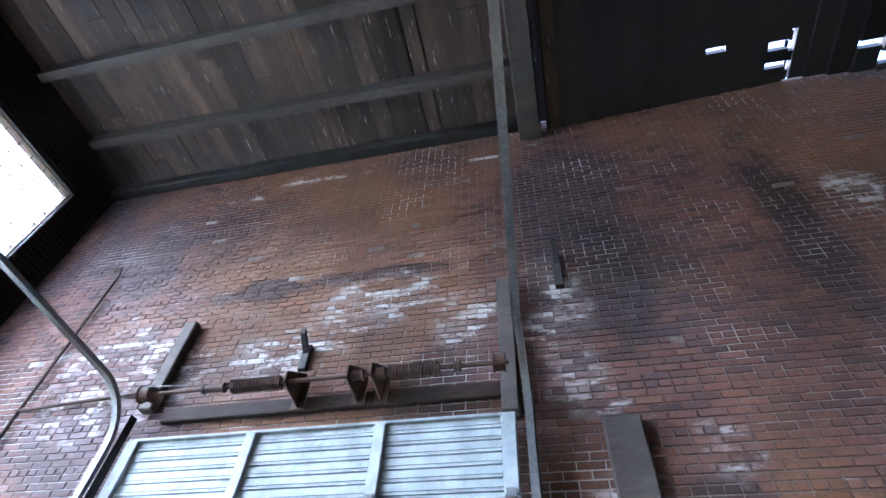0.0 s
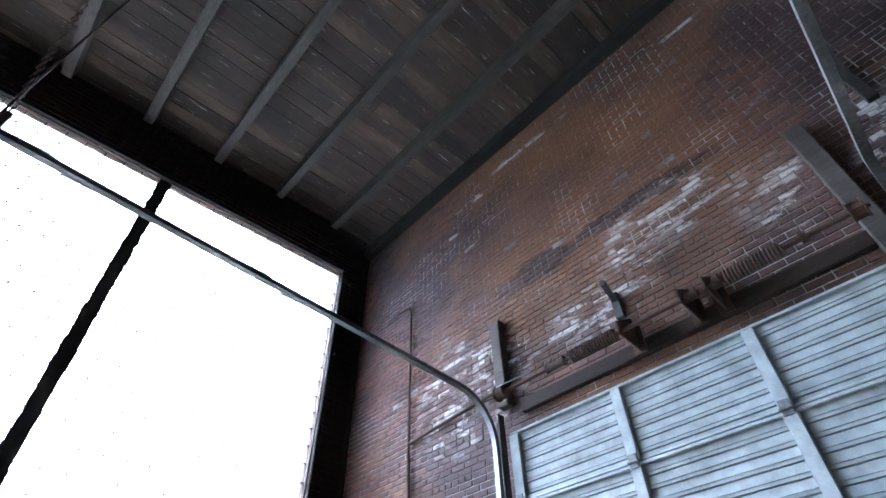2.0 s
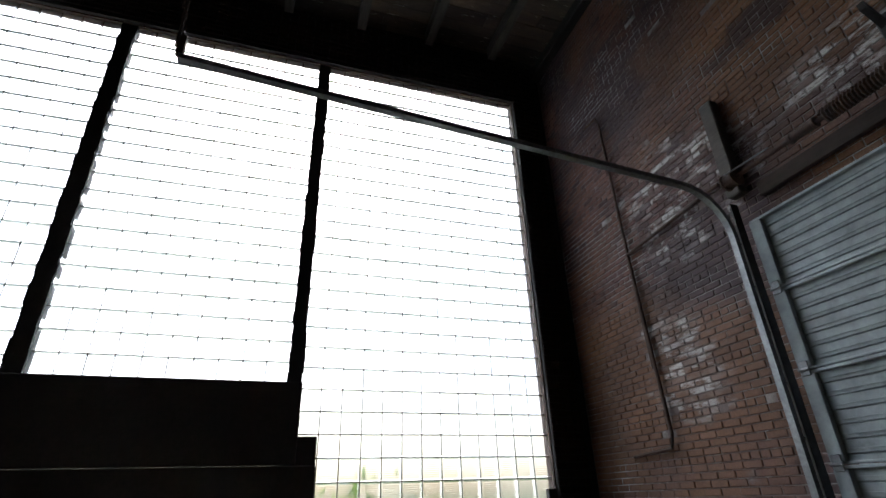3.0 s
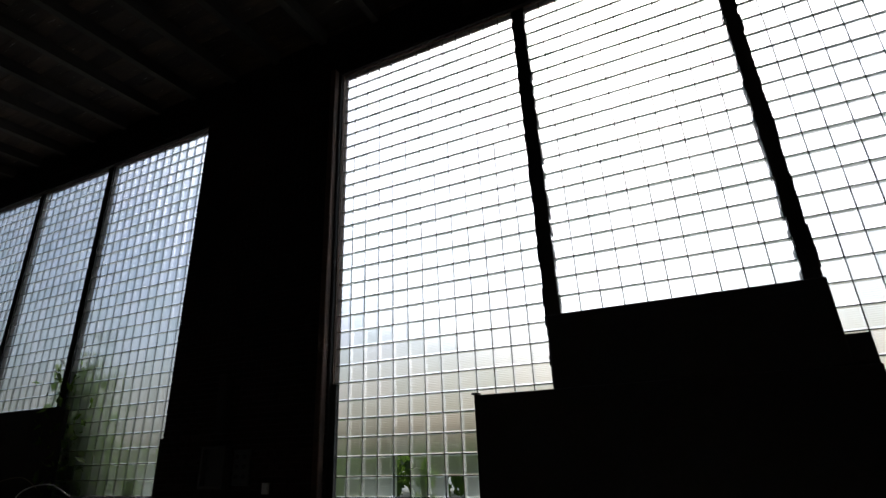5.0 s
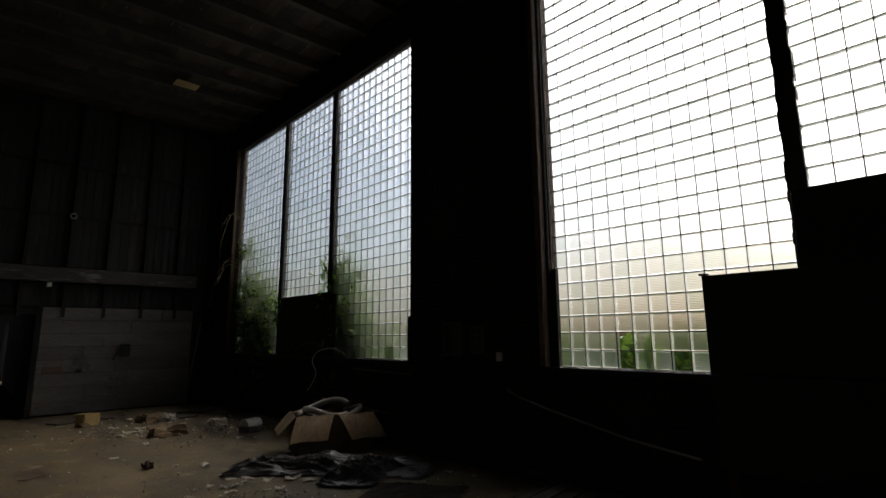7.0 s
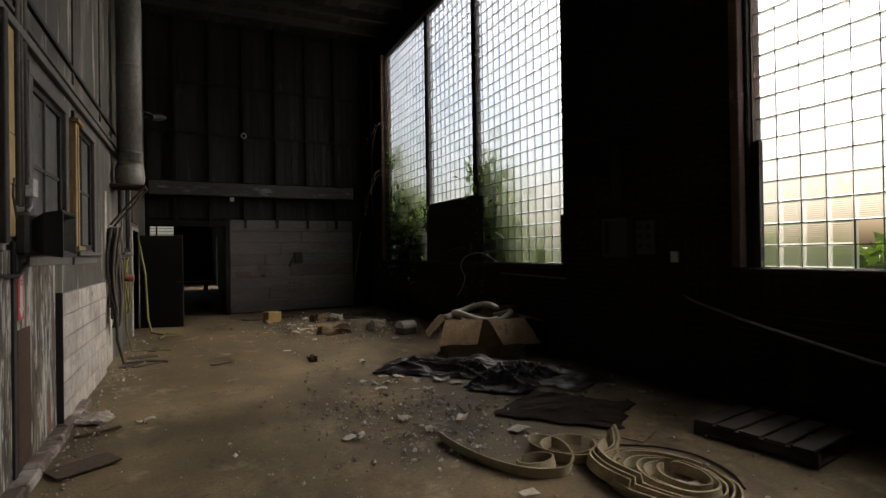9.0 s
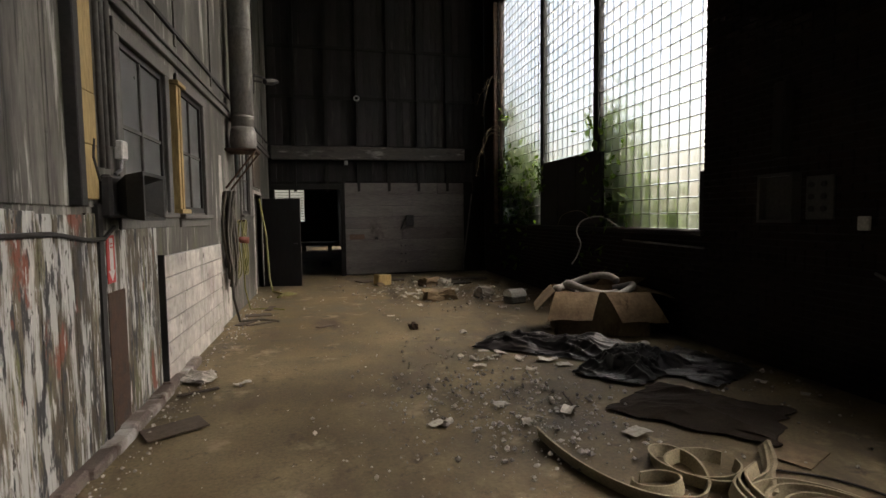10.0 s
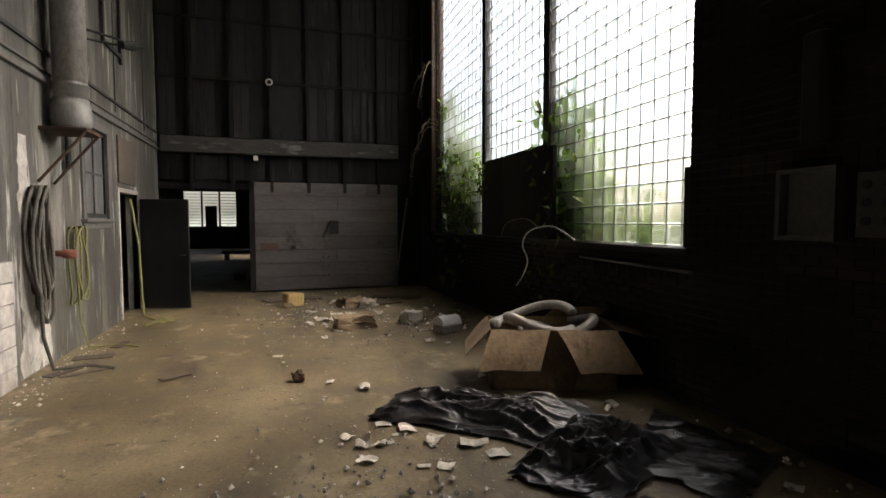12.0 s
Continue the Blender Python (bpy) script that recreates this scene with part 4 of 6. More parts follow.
# ---- partition: trim, panels, windows ----
def sash_window(name, y0, y1, z0, z1, label):
    """A four light sash in a trimmed opening of the partition."""
    w = thing(name, (WEST, (y0 + y1) / 2, z0), label, "window", kind="structure")
    f = 0.11
    for nm, b in (("trim", (y0 - f, y0, z0 - 0.02, z1 + f)), ("trim", (y1, y1 + f, z0 - 0.02, z1 + f)), ("trim", (y0 - f, y1 + f, z1, z1 + f))):
        part(nm, Shape().box(WEST - 0.001, WEST + 0.03 + (0.004 if b[1] - b[0] > 0.5 else 0), *b, c=0.005), TRIM_PAINT, w)
    part("window_sill", Shape().box(WEST - 0.16, WEST + 0.075, y0 - f - 0.03, y1 + f + 0.03, z0 - 0.07, z0 - 0.021, c=0.008), TRIM_PAINT, w)
    part("apron", Shape().box(WEST - 0.001, WEST + 0.025, y0 - f, y1 + f, z0 - 0.16, z0 - 0.071, c=0.004), TRIM_PAINT, w)
    ym, zm = (y0 + y1) / 2, (z0 + z1) / 2
    fr = Shape()
    for b in ((y0, y0 + 0.05, z0, z1), (y1 - 0.05, y1, z0, z1), (y0 + 0.05, y1 - 0.05, z0, z0 + 0.06), (y0 + 0.05, y1 - 0.05, z1 - 0.05, z1)):
        fr.box(WEST - 0.06, WEST - 0.01, *b)
    part("window_frame", fr, BLACK_TRIM, w)
    part("glazing_bar", Shape().box(WEST - 0.055, WEST - 0.015, ym - 0.014, ym + 0.014, z0 + 0.06, z1 - 0.05), TRIM_PAINT, w)
    for a, b in ((y0 + 0.05, ym - 0.014), (ym + 0.014, y1 - 0.05)):
        part("glazing_bar", Shape().box(WEST - 0.05, WEST - 0.02, a, b, zm - 0.016, zm + 0.016), TRIM_PAINT, w)
        for lo, hi in ((z0 + 0.06, zm - 0.016), (zm + 0.016, z1 - 0.05)):
            part("pane", Shape().box(WEST - 0.04, WEST - 0.035, a, b, lo, hi), DUSTY_PANE, w)
    return w


sash_window("window_4", *WEST_OPEN[0], "four pane window with grey dusty glass and wide trim")
sash_window("window_5", *WEST_OPEN[1], "four pane window with grey dusty glass and wide trim")
sash_window("window_6", *WEST_OPEN[2], "narrow dusty window with a broken lower pane")
fr = thing("door_frame", (WEST, -1.04, 0), "pale worn timber door frame in the partition", "door frame", kind="structure")
part("jamb", Shape().box(WEST - 0.1, WEST + 0.02, -1.65, -1.58, 0, 2.17, c=0.006), WHITE_BLOCK, fr)
part("jamb", Shape().box(WEST - 0.1, WEST + 0.02, -0.5, -0.43, 0, 2.17, c=0.006), TRIM_PAINT, fr)
part("head", Shape().box(WEST - 0.1, WEST + 0.021, -1.58, -0.5, 2.1, 2.17, c=0.006), WHITE_BLOCK, fr)
solid("cover_board", Shape().box(WEST - 0.001, WEST + 0.025, -1.6, -0.6, 2.25, 3.01, c=0.006), SCRAP, "brown board nailed over an opening", "board")
# horizontal ledges and upright battens
for z, h, d in ((3.19, 0.07, 0.05), (3.3, 0.03, 0.03)):
    part("ledge", Shape().box(WEST - 0.001, WEST + d, WEST_END, NORTH + 0.0, z - h / 2, z + h / 2, c=0.006), TRIM_PAINT, wall_west)
part("ledge", Shape().box(WEST - 0.001, WEST + 0.03, WEST_END, NORTH, 3.5, 3.54), BLACK_TRIM, wall_west)
for y in (-8.9, -6.85, -5.2, -3.6, -1.6, 0.2):
    part("batten", Shape().box(WEST - 0.001, WEST + 0.018, y - 0.025, y + 0.025, 3.38, 7.6), TRIM_PAINT, wall_west)
part("batten", Shape().box(WEST - 0.001, WEST + 0.02, -3.28, -3.2, 3.25, 5.5), BLACK_TRIM, wall_west)
# lower boards and sheets with peeling paint
y = WEST_END
while y < -8.96:
    w = min(rng.uniform(0.16, 0.24), -8.94 - y)
    part("wall_board", Shape().box(WEST, WEST + 0.02 + rng.uniform(0, 0.006), y + 0.002, y + w - 0.002, 0.06, 1.62 + rng.uniform(-0.02, 0.02), c=0.003), PEEL_PAINT, wall_west, "board with flaking white paint")
    part("upper_board", Shape().box(WEST, WEST + 0.012 + rng.uniform(0, 0.006), y + 0.002, y + w - 0.002, 1.66, 3.15, c=0.003), WALL_PAINT, wall_west)
    y += w
part("wall_sheet", Shape().box(WEST, WEST + 0.02, -8.86, -7.74, 0.06, 1.5, c=0.004), PEEL_PAINT, wall_west, "sheet with flaking white and green paint")
part("seam_post", Shape().box(WEST, WEST + 0.035, -8.935, -8.865, 0.06, 1.68), BLACK_TRIM, wall_west)
part("rust_panel", Shape().box(WEST + 0.021, WEST + 0.026, -8.82, -8.52, 0.06, 1.06), RUST, wall_west, "rust red painted patch")
kerb = Shape()
for k in range(14):
    a = WEST_END + 0.3 + k * 0.32
    kerb.box(WEST, WEST + 0.11 + rng.uniform(-0.02, 0.03), a, a + 0.318, -0.02, 0.07 + rng.uniform(-0.015, 0.015), c=0.015)
part("plinth", kerb, MORTAR, wall_west, "crumbling concrete plinth")
for r in range(6):
    z0 = 0.005 + r * 0.205
    y = -7.71
    first = rng.uniform(0.5, 0.9)
    while y < -5.2:
        ln = min(first if y == -7.71 else 1.25, -5.2 - y)
        part("block", Shape().box(WEST, WEST + 0.05 + rng.uniform(0, 0.006), y + 0.002, y + ln - 0.002, z0 + 0.005, z0 + 0.2, c=0.004), WHITE_BLOCK, wall_west)
        y += ln
part("edge_strip", Shape().box(WEST, WEST + 0.07, -7.732, -7.712, 0.0, 1.25), BLACK_TRIM, wall_west)
# yellow timber boards standing out from the wall
solid("shutter_board", Shape().box(WEST + 0.001, WEST + 0.05, -9.19, -8.93, 1.71, 2.06, c=0.006).box(WEST + 0.001, WEST + 0.052, -9.19, -8.93, 2.062, 2.4, c=0.006).box(WEST + 0.001, WEST + 0.05, -9.19, -8.93, 2.402, 3.12, c=0.006), YELLOW_WOOD, "tall yellowed timber casing standing out from the wall", "casing")
solid("shutter_edge", Shape().box(WEST + 0.001, WEST + 0.09, -9.27, -9.195, 1.66, 3.14, c=0.006), BLACK_TRIM, "dark edge board beside the yellow casing", "board")
yb = Shape()
for k in range(4):
    yb.box(WEST + 0.001, WEST + 0.08 - 0.012 * (k % 2), -7.14 + 0.052 * k, -7.09 + 0.052 * k, 1.68, 2.92, c=0.004)
yb.box(WEST + 0.001, WEST + 0.11, -7.2, -6.88, 1.635, 1.678, c=0.004).box(WEST + 0.001, WEST + 0.11, -7.18, -6.9, 2.922, 2.96, c=0.004)
solid("timber_upright", yb, YELLOW_WOOD, "bare yellow timber upright between the windows", "post")
box = thing("speaker_box", (WEST, -8.62, 1.685), "black metal horn box on the wall", "loudspeaker")
part("body", Shape().box(WEST + 0.02, WEST + 0.1, -8.87, -8.44, 1.585, 1.885, c=0.02), BLACK_TRIM, box)
hs = Shape()
rings = [(0.1, 0.12, 0.1), (0.18, 0.19, 0.15), (0.3, 0.23, 0.17), (0.3, 0.2, 0.145), (0.14, 0.08, 0.07)]
vs = [(WEST + d, -8.65 + a * sx, 1.735 + b * sz) for d, sx, sz in rings for a, b in ((-1, -1), (1, -1), (1, 1), (-1, 1))]
hs.add(vs, [(4 * i + j, 4 * i + (j + 1) % 4, 4 * i + 4 + (j + 1) % 4, 4 * i + 4 + j) for i in range(4) for j in range(4)] + [(16, 17, 18, 19)])
part("horn", hs, BLACK_TRIM, box)
part("cable", Shape().tube([(WEST + 0.05, -8.92, 1.835), (WEST + 0.05, -9.00, 1.985), (WEST + 0.05, -8.98, 2.105)], 0.012, 6), BLACK_TRIM, box)
for y, z in ((-8.8, 1.935), (-8.72, 1.935), (-8.62, 2.105)):
    solid("conduit_pipe", Shape().tube([(WEST + 0.03, y, z), (WEST + 0.03, y, 5.885)], 0.02, 8), TRIM_PAINT, "grey painted conduit pipe running up the wall", "conduit", "conduit pipes", smooth=True)
jb = thing("conduit_box", (WEST + 0.05, -8.47, 2.085), "pale blue grey conduit box", "junction box")
part("box", Shape().box(WEST, WEST + 0.06, -8.53, -8.42, 2.025, 2.165, c=0.008), WHITE_PAINT, jb)
part("pipe", Shape().tube([(WEST + 0.03, -8.47, 2.025), (WEST + 0.03, -8.5, 1.945), (WEST + 0.03, -8.6, 1.905)], 0.014, 6), GALV, jb)
solid("wall_cable", Shape().tube([(WEST + 0.03, -11.2, 1.505), (WEST + 0.03, -9.5, 1.495), (WEST + 0.035, -9.1, 1.445), (WEST + 0.05, -8.9, 1.445), (WEST + 0.06, -8.75, 1.525)], 0.016, 6), BLACK_TRIM, "black cable sagging along the wall", "cable")
arrow = thing("arrow_sign", (WEST + 0.03, -8.74, 1.285), "red sign with a white arrow pointing down", "sign")
part("plate", Shape().box(WEST + 0.021, WEST + 0.026, -8.805, -8.675, 1.125, 1.465), RED_PAINT, arrow)
part("arrow", Shape().add([(WEST + 0.029, y, z) for y, z in ((-8.77, 1.445), (-8.71, 1.445), (-8.71, 1.215), (-8.685, 1.215), (-8.74, 1.135), (-8.795, 1.215), (-8.77, 1.215))], [tuple(range(7))]), WHITE_PAINT, arrow)
part("lettering", Shape().box(WEST + 0.0295, WEST + 0.0305, -8.762, -8.718, 1.375, 1.385).box(WEST + 0.0295, WEST + 0.0305, -8.762, -8.718, 1.4, 1.41), RED_PAINT, arrow)

# the big duct and its bracket
duct = thing("wall_duct", (WEST + 0.25, -4.1, 2.66), "dull metal duct running up the wall, capped at its foot", "duct")
part("duct", Shape().tube([(WEST + 0.24, -4.15, 2.78), (WEST + 0.24, -4.15, 7.6)], 0.17, 20), PIPE_METAL, duct, smooth=True)
part("boot", Shape().tube([(WEST + 0.24, -4.15, 2.66), (WEST + 0.24, -4.15, 2.7), (WEST + 0.24, -4.15, 2.78), (WEST + 0.24, -4.15, 2.92), (WEST + 0.24, -4.15, 3.01)], [0.15, 0.19, 0.205, 0.195, 0.172], 20), PIPE_METAL, duct, smooth=True)
for z in (3.16, 4.5, 5.9):
    part("seam_band", Shape().tube([(WEST + 0.24, -4.15, z), (WEST + 0.24, -4.15, z + 0.03)], 0.176, 20), PIPE_METAL, duct)
part("bracket_shelf", Shape().box(WEST, WEST + 0.46, -4.4, -3.9, 2.62, 2.66, c=0.006), RUST, duct)
for y in (-4.35, -3.95):
    part("brace", Shape().tube([(WEST + 0.44, y, 2.63), (WEST + 0.02, y - 0.15, 2.04)], 0.016, 7), RUST, duct)
part("side_pipe", Shape().tube([(WEST + 0.06, -3.75, 2.26), (WEST + 0.06, -3.75, 7.6)], 0.035, 10), BLACK_TRIM, duct)
shelf = thing("high_bracket", (WEST, -3.1, 4.1), "black iron bracket standing out high on the wall", "bracket")
part("arm", Shape().tube([(WEST, -3.35, 4.12), (WEST + 0.4, -2.95, 4.12), (WEST + 0.55, -2.75, 4.1)], 0.018, 6), DARK_STEEL, shelf)
part("arm", Shape().tube([(WEST, -3.2, 4.02), (WEST + 0.4, -2.9, 4.05)], 0.014, 6), DARK_STEEL, shelf)
part("lamp_head", Shape().tube([(WEST + 0.45, -2.88, 4.06), (WEST + 0.55, -2.75, 4.1), (WEST + 0.66, -2.65, 4.13)], [0.05, 0.07, 0.03], 8), DARK_STEEL, shelf)
part("frame", Shape().box(WEST + 0.02, WEST + 0.06, -2.25, -2.18, 4.35, 6.2).box(WEST + 0.02, WEST + 0.06, -1.4, -1.33, 4.2, 6.2).box(WEST + 0.02, WEST + 0.06, -2.25, -1.33, 4.28, 4.35), BLACK_TRIM, shelf)


def coil(name, material, label, y, z, loops, high, r, seed):
    """Hose hung in loops on the wall."""
    g = random.Random(seed)
    t = thing(name, (WEST + 0.08, y, z), label, "hose", "hung hoses")
    for k in range(loops):
        w, h, dx = g.uniform(0.07, 0.17), high * g.uniform(0.72, 1.0), g.uniform(0.03, 0.16)
        yo = y + g.uniform(-0.06, 0.06)
        pts = []
        for i in range(25):
            a = 2 * math.pi * i / 24
            pts.append((WEST + dx + 0.02 * math.sin(3 * a + k), yo + w * math.sin(a) * (1.0 if math.cos(a) < 0.5 else 0.8) + 0.02 * math.sin(5 * a + k), z - h / 2 + h / 2 * math.cos(a)))
        part("loop", Shape().tube(pts, r, 7), material, t, smooth=True)
    part("tail", Shape().tube([(WEST + 0.1, y - 0.05, z), (WEST + 0.12, y - 0.15, z - 0.6), (WEST + 0.13, y - 0.12, 0.4), (WEST + 0.2, y - 0.1, 0.05), (WEST + 0.5, y + 0.1, r), (WEST + 0.75, y - 0.1, r)], r, 7), material, t, smooth=True)
    part("peg", Shape().tube([(WEST, y, z - 0.02), (WEST + 0.18, y, z)], 0.014, 6), RUST, t)
    return t


def lime_run(y0, y1, z0, z1, seed, wide=0.5):
    """A run of old whitewash down the wall, ragged at both sides."""
    def fn(u, v):
        z = z0 + (z1 - z0) * v
        mid, half = (y0 + y1) / 2 + 0.05 * noise.noise((z * 1.5, seed, 0)), (y1 - y0) / 2 * (1 - wide * v + 0.5 * noise.noise((z * 2.5, seed, 4)) + 0.25 * noise.noise((z * 11, seed, 2)))
        return mid + (u - 0.5) * 2 * half, z
    n = 60
    ends = [[fn(u, j / n) for j in range(n + 1)] for u in (0, 1)]
    vs = [(WEST + d, y, z) for d in (0.006, 0.001) for side in ends for y, z in side]
    k = n + 1
    fs = [(j, k + j, k + j + 1, j + 1) for j in range(n)] + [(j, j + 1, 2 * k + j + 1, 2 * k + j) for j in range(n)] + [(k + j + 1, k + j, 3 * k + j, 3 * k + j + 1) for j in range(n)]
    return Shape().add(vs, fs)


part("whitewash_run", lime_run(-4.97, -4.61, 0.02, 2.5, 1.0), WHITE_BLOCK, wall_west, "run of old whitewash down the wall")
part("whitewash_run", lime_run(-4.53, -4.31, 0.02, 1.7, 5.0, 0.8), WHITE_BLOCK, wall_west, "run of old whitewash down the wall")
coil("rubber_hose", HOSE_RUBBER, "grey rubber hose hung in many loops on the wall", -4.7, 1.98, 10, 1.5, 0.019, 3)
coil("yellow_hose", HOSE_YELLOW, "pale yellow hose hung in loops on the wall", -3.67, 1.55, 3, 1.0, 0.013, 5)
solid("trailing_hose", Shape().tube([(WEST + 0.06, -1.15, 2.0), (WEST + 0.2, -1.3, 1.2), (WEST + 0.25, -1.4, 0.3), (WEST + 0.32, -1.55, 0.03), (WEST + 0.6, -1.95, 0.02), (WEST + 0.5, -2.35, 0.02)], 0.022, 8), HOSE_YELLOW, "yellow green hose hanging in the doorway and trailing on the floor", "hose", smooth=True)
solid("pipe_stub", Shape().tube([(WEST, -4.35, 1.26), (WEST + 0.16, -4.35, 1.25), (WEST + 0.17, -4.35, 1.25), (WEST + 0.3, -4.35, 1.24)], [0.035, 0.035, 0.05, 0.055], 12), RED_RUST, "short rusty red pipe stub out of the wall", "pipe", smooth=True)

# ---- pier between the windows ----
fb = thing("fuse_cabinet", (EAST, -8.58, 1.47), "shallow open metal cabinet on the brick pier", "cabinet")
part("back", Shape().box(EAST - 0.03, EAST - 0.002, -8.8, -8.4, 1.47, 1.95), PLATE_LIGHT, fb)
for b in ((-8.8, -8.77, 1.47, 1.95), (-8.43, -8.4, 1.47, 1.95), (-8.77, -8.43, 1.47, 1.5), (-8.77, -8.43, 1.92, 1.95)):
    part("rim", Shape().box(EAST - 0.11, EAST - 0.03, *b), PLATE_LIGHT, fb)
op = thing("socket_board", (EAST, -8.98, 1.5), "grey panel with rows of round outlets", "panel")
part("backplate", Shape().box(EAST - 0.03, EAST - 0.002, -9.14, -8.87, 1.5, 1.9, c=0.006), PLATE_LIGHT, op)
for k in range(3):
    for q in range(2):
        y, z = -8.93 - 0.12 * q, 1.6 + 0.11 * k
        part("outlet", Shape().tube([(EAST - 0.03, y, z), (EAST - 0.04, y, z)], 0.028, 10), BLACK_TRIM, op)
solid("pier_post", Shape().box(EAST - 0.12, EAST - 0.001, -8.7, -8.56, 2.1, 2.82, c=0.015), DARK_WOOD, "dark timber block fixed to the pier", "post")
solid("pier_vent", Shape().box(EAST - 0.03, EAST - 0.001, -9.45, -9.35, 1.41, 1.53, c=0.006), WHITE_PAINT, "small pale plate on the pier", "plate")
solid("slack_cable", Shape().tube([(EAST - 0.005, -9.5, 1.06), (-0.2, -9.7, 1.01), (-0.34, -10.3, 0.9), (-0.36, -11.3, 0.7), (-0.4, -12.0, 0.62)], 0.014, 6), PIPE_METAL, "pale cable hanging slack below the window", "cable")
solid("wall_pipe", Shape().tube([(EAST - 0.05, -5.9, 1.19), (EAST - 0.05, -7.6, 1.16)], 0.014, 7), PIPE_METAL, "thin pipe along the wall under the window", "pipe")
def curve3(pts, n=6):
    """A smooth line through points."""
    out = []
    for i in range(len(pts) - 1):
        p0, p1, p2, p3 = (Vector(pts[max(0, min(len(pts) - 1, i + k))]) for k in (-1, 0, 1, 2))
        for j in range(n):
            t = j / n
            out.append(0.5 * (2 * p1 + (p2 - p0) * t + (2 * p0 - 5 * p1 + 4 * p2 - p3) * t * t + (3 * p1 - p0 - 3 * p2 + p3) * t ** 3))
    return out + [Vector(pts[-1])]


solid("white_cable", Shape().tube(curve3([(-0.12, -5.75, 1.37), (-0.25, -5.45, 1.54), (-0.36, -5.05, 1.48), (-0.42, -4.95, 1.3), (-0.42, -5.1, 1.1), (-0.44, -5.02, 0.9), (-0.46, -4.86, 0.74)]), 0.009, 7), WHITE_PAINT, "stiff white cable curling down from the sill", "cable", smooth=True)
solid("dry_stalk", Shape().tube(curve3([(-0.12, -3.6, 1.38), (-0.3, -4.2, 1.58), (-0.3, -4.8, 1.64), (-0.34, -5.3, 1.5)]), 0.006, 5), BARK, "thin dry stalk arching over the sill", "stalk")


# ---- things on the floor ----
def quad(c, u, v):
    """A place in a four-cornered outline."""
    a, b = Vector(c[0]).lerp(Vector(c[1]), u), Vector(c[3]).lerp(Vector(c[2]), u)
    return a.lerp(b, v)


def crumpled(corners, high, seed, nu=130, nv=130, fold=3.2, rim=0.06):
    """A crumpled sheet on the floor, with folds, and an uneven edge."""
    def fn(u, v):
        p = quad([(*c, 0) for c in corners], u, v)
        e = rim * noise.noise((u * 4 + seed, v * 4, 1.5))
        q = Vector((p.x + e + rim * noise.noise((v * 9, u * 5, seed)), p.y + rim * noise.noise((u * 7, v * 7, seed + 3)), 0))
        warp = 0.25 * noise.noise((q.x * 2 + seed, q.y * 2, 7))
        along, across = q.x * 0.75 - q.y * 0.66, q.x * 0.66 + q.y * 0.75
        big = 0.5 + 0.5 * noise.noise((q.x * fold * 0.55, q.y * fold * 0.55, seed))
        crease = 1 - abs(noise.noise((along * fold * 0.6 + warp, across * fold * 1.7 + warp * 3, seed + 9)))
        fine = 1 - abs(noise.noise((along * fold * 3.4 + warp * 4, across * fold * 4.5, seed + 4)))
        sharp = 1 - abs(noise.noise((along * fold * 1.2 - across * fold * 2.4 + warp * 5, across * fold * 1.1 + warp * 3, seed + 14)))
        edge = min(1.0, 4 * min(u, 1 - u, v, 1 - v) + 0.1)
        return q.x, q.y, 0.02 + max(0, edge * high * (0.55 * big + 0.5 * crease ** 4 + 0.07 * fine ** 5 + 0.13 * sharp ** 9 - 0.12))
    return Shape().grid(fn, nu, nv, 0.004)


solid("plastic_sheet", crumpled([(-2.82, -7.05), (-1.5, -8.2), (-1.0, -7.4), (-2.35, -6.45)], 0.2, 2.0), PLASTIC_BLACK, "crumpled black plastic sheet lying on the floor", "plastic sheet", "black plastic sheets", smooth=True)
solid("plastic_sheet", crumpled([(-2.2, -8.25), (-1.75, -8.75), (-0.75, -8.3), (-1.25, -7.55)], 0.24, 7.0, fold=3.8), PLASTIC_BLACK, "bunched black plastic sheet with shiny folds on the floor", "plastic sheet", "black plastic sheets", smooth=True)
solid("plastic_sheet", crumpled([(-1.35, -8.35), (-1.1, -8.95), (-0.35, -8.6), (-0.5, -7.6)], 0.08, 11.0), PLASTIC_BLACK, "flat black plastic sheet on the floor by the wall", "plastic sheet", "black plastic sheets", smooth=True)
solid("dark_cloth", crumpled([(-2.35, -9.15), (-1.62, -10.05), (-0.95, -9.55), (-1.55, -8.72)], 0.1, 4.0, fold=2.0, rim=0.06), CLOTH_DARK, "dark brown cloth or felt mat spread flat on the floor", "cloth", smooth=True)

# cardboard box with drooping flaps and a coil of grey duct in it
bx = thing("cardboard_box", (-0.92, -6.52, 0), "large brown cardboard box with drooping open flaps", "box")
BM = pose(-0.92, -6.52, 0, 0, 0, -20)
W, D, H = 0.6, 0.36, 0.57
for name_, b in (("side", (-W, W, -D, -D + 0.008, 0, H)), ("side", (-W, W, D - 0.008, D, 0, H)), ("side", (-W, -W + 0.008, -D + 0.008, D - 0.008, 0, H)), ("side", (W - 0.008, W, -D + 0.008, D - 0.008, 0, H)), ("bottom", (-W + 0.008, W - 0.008, -D + 0.008, D - 0.008, 0, 0.008))):
    part(name_, Shape().box(*b, BM), CARD, bx)


def flap(a, b, out, drop, sag):
    """A flap hinged along the rim from a to b."""
    def fn(u, v):
        p = Vector(a).lerp(Vector(b), 0.02 + 0.96 * u)
        q = p + Vector(out) * v + Vector((0, 0, -drop * v * (0.8 + 0.2 * v) + 0.3 * sag * math.sin(u * 3.1) * v + 0.006 * math.sin(9 * u + 5 * v)))
        return tuple(BM @ q)
    return Shape().grid(fn, 10, 8, 0.006)


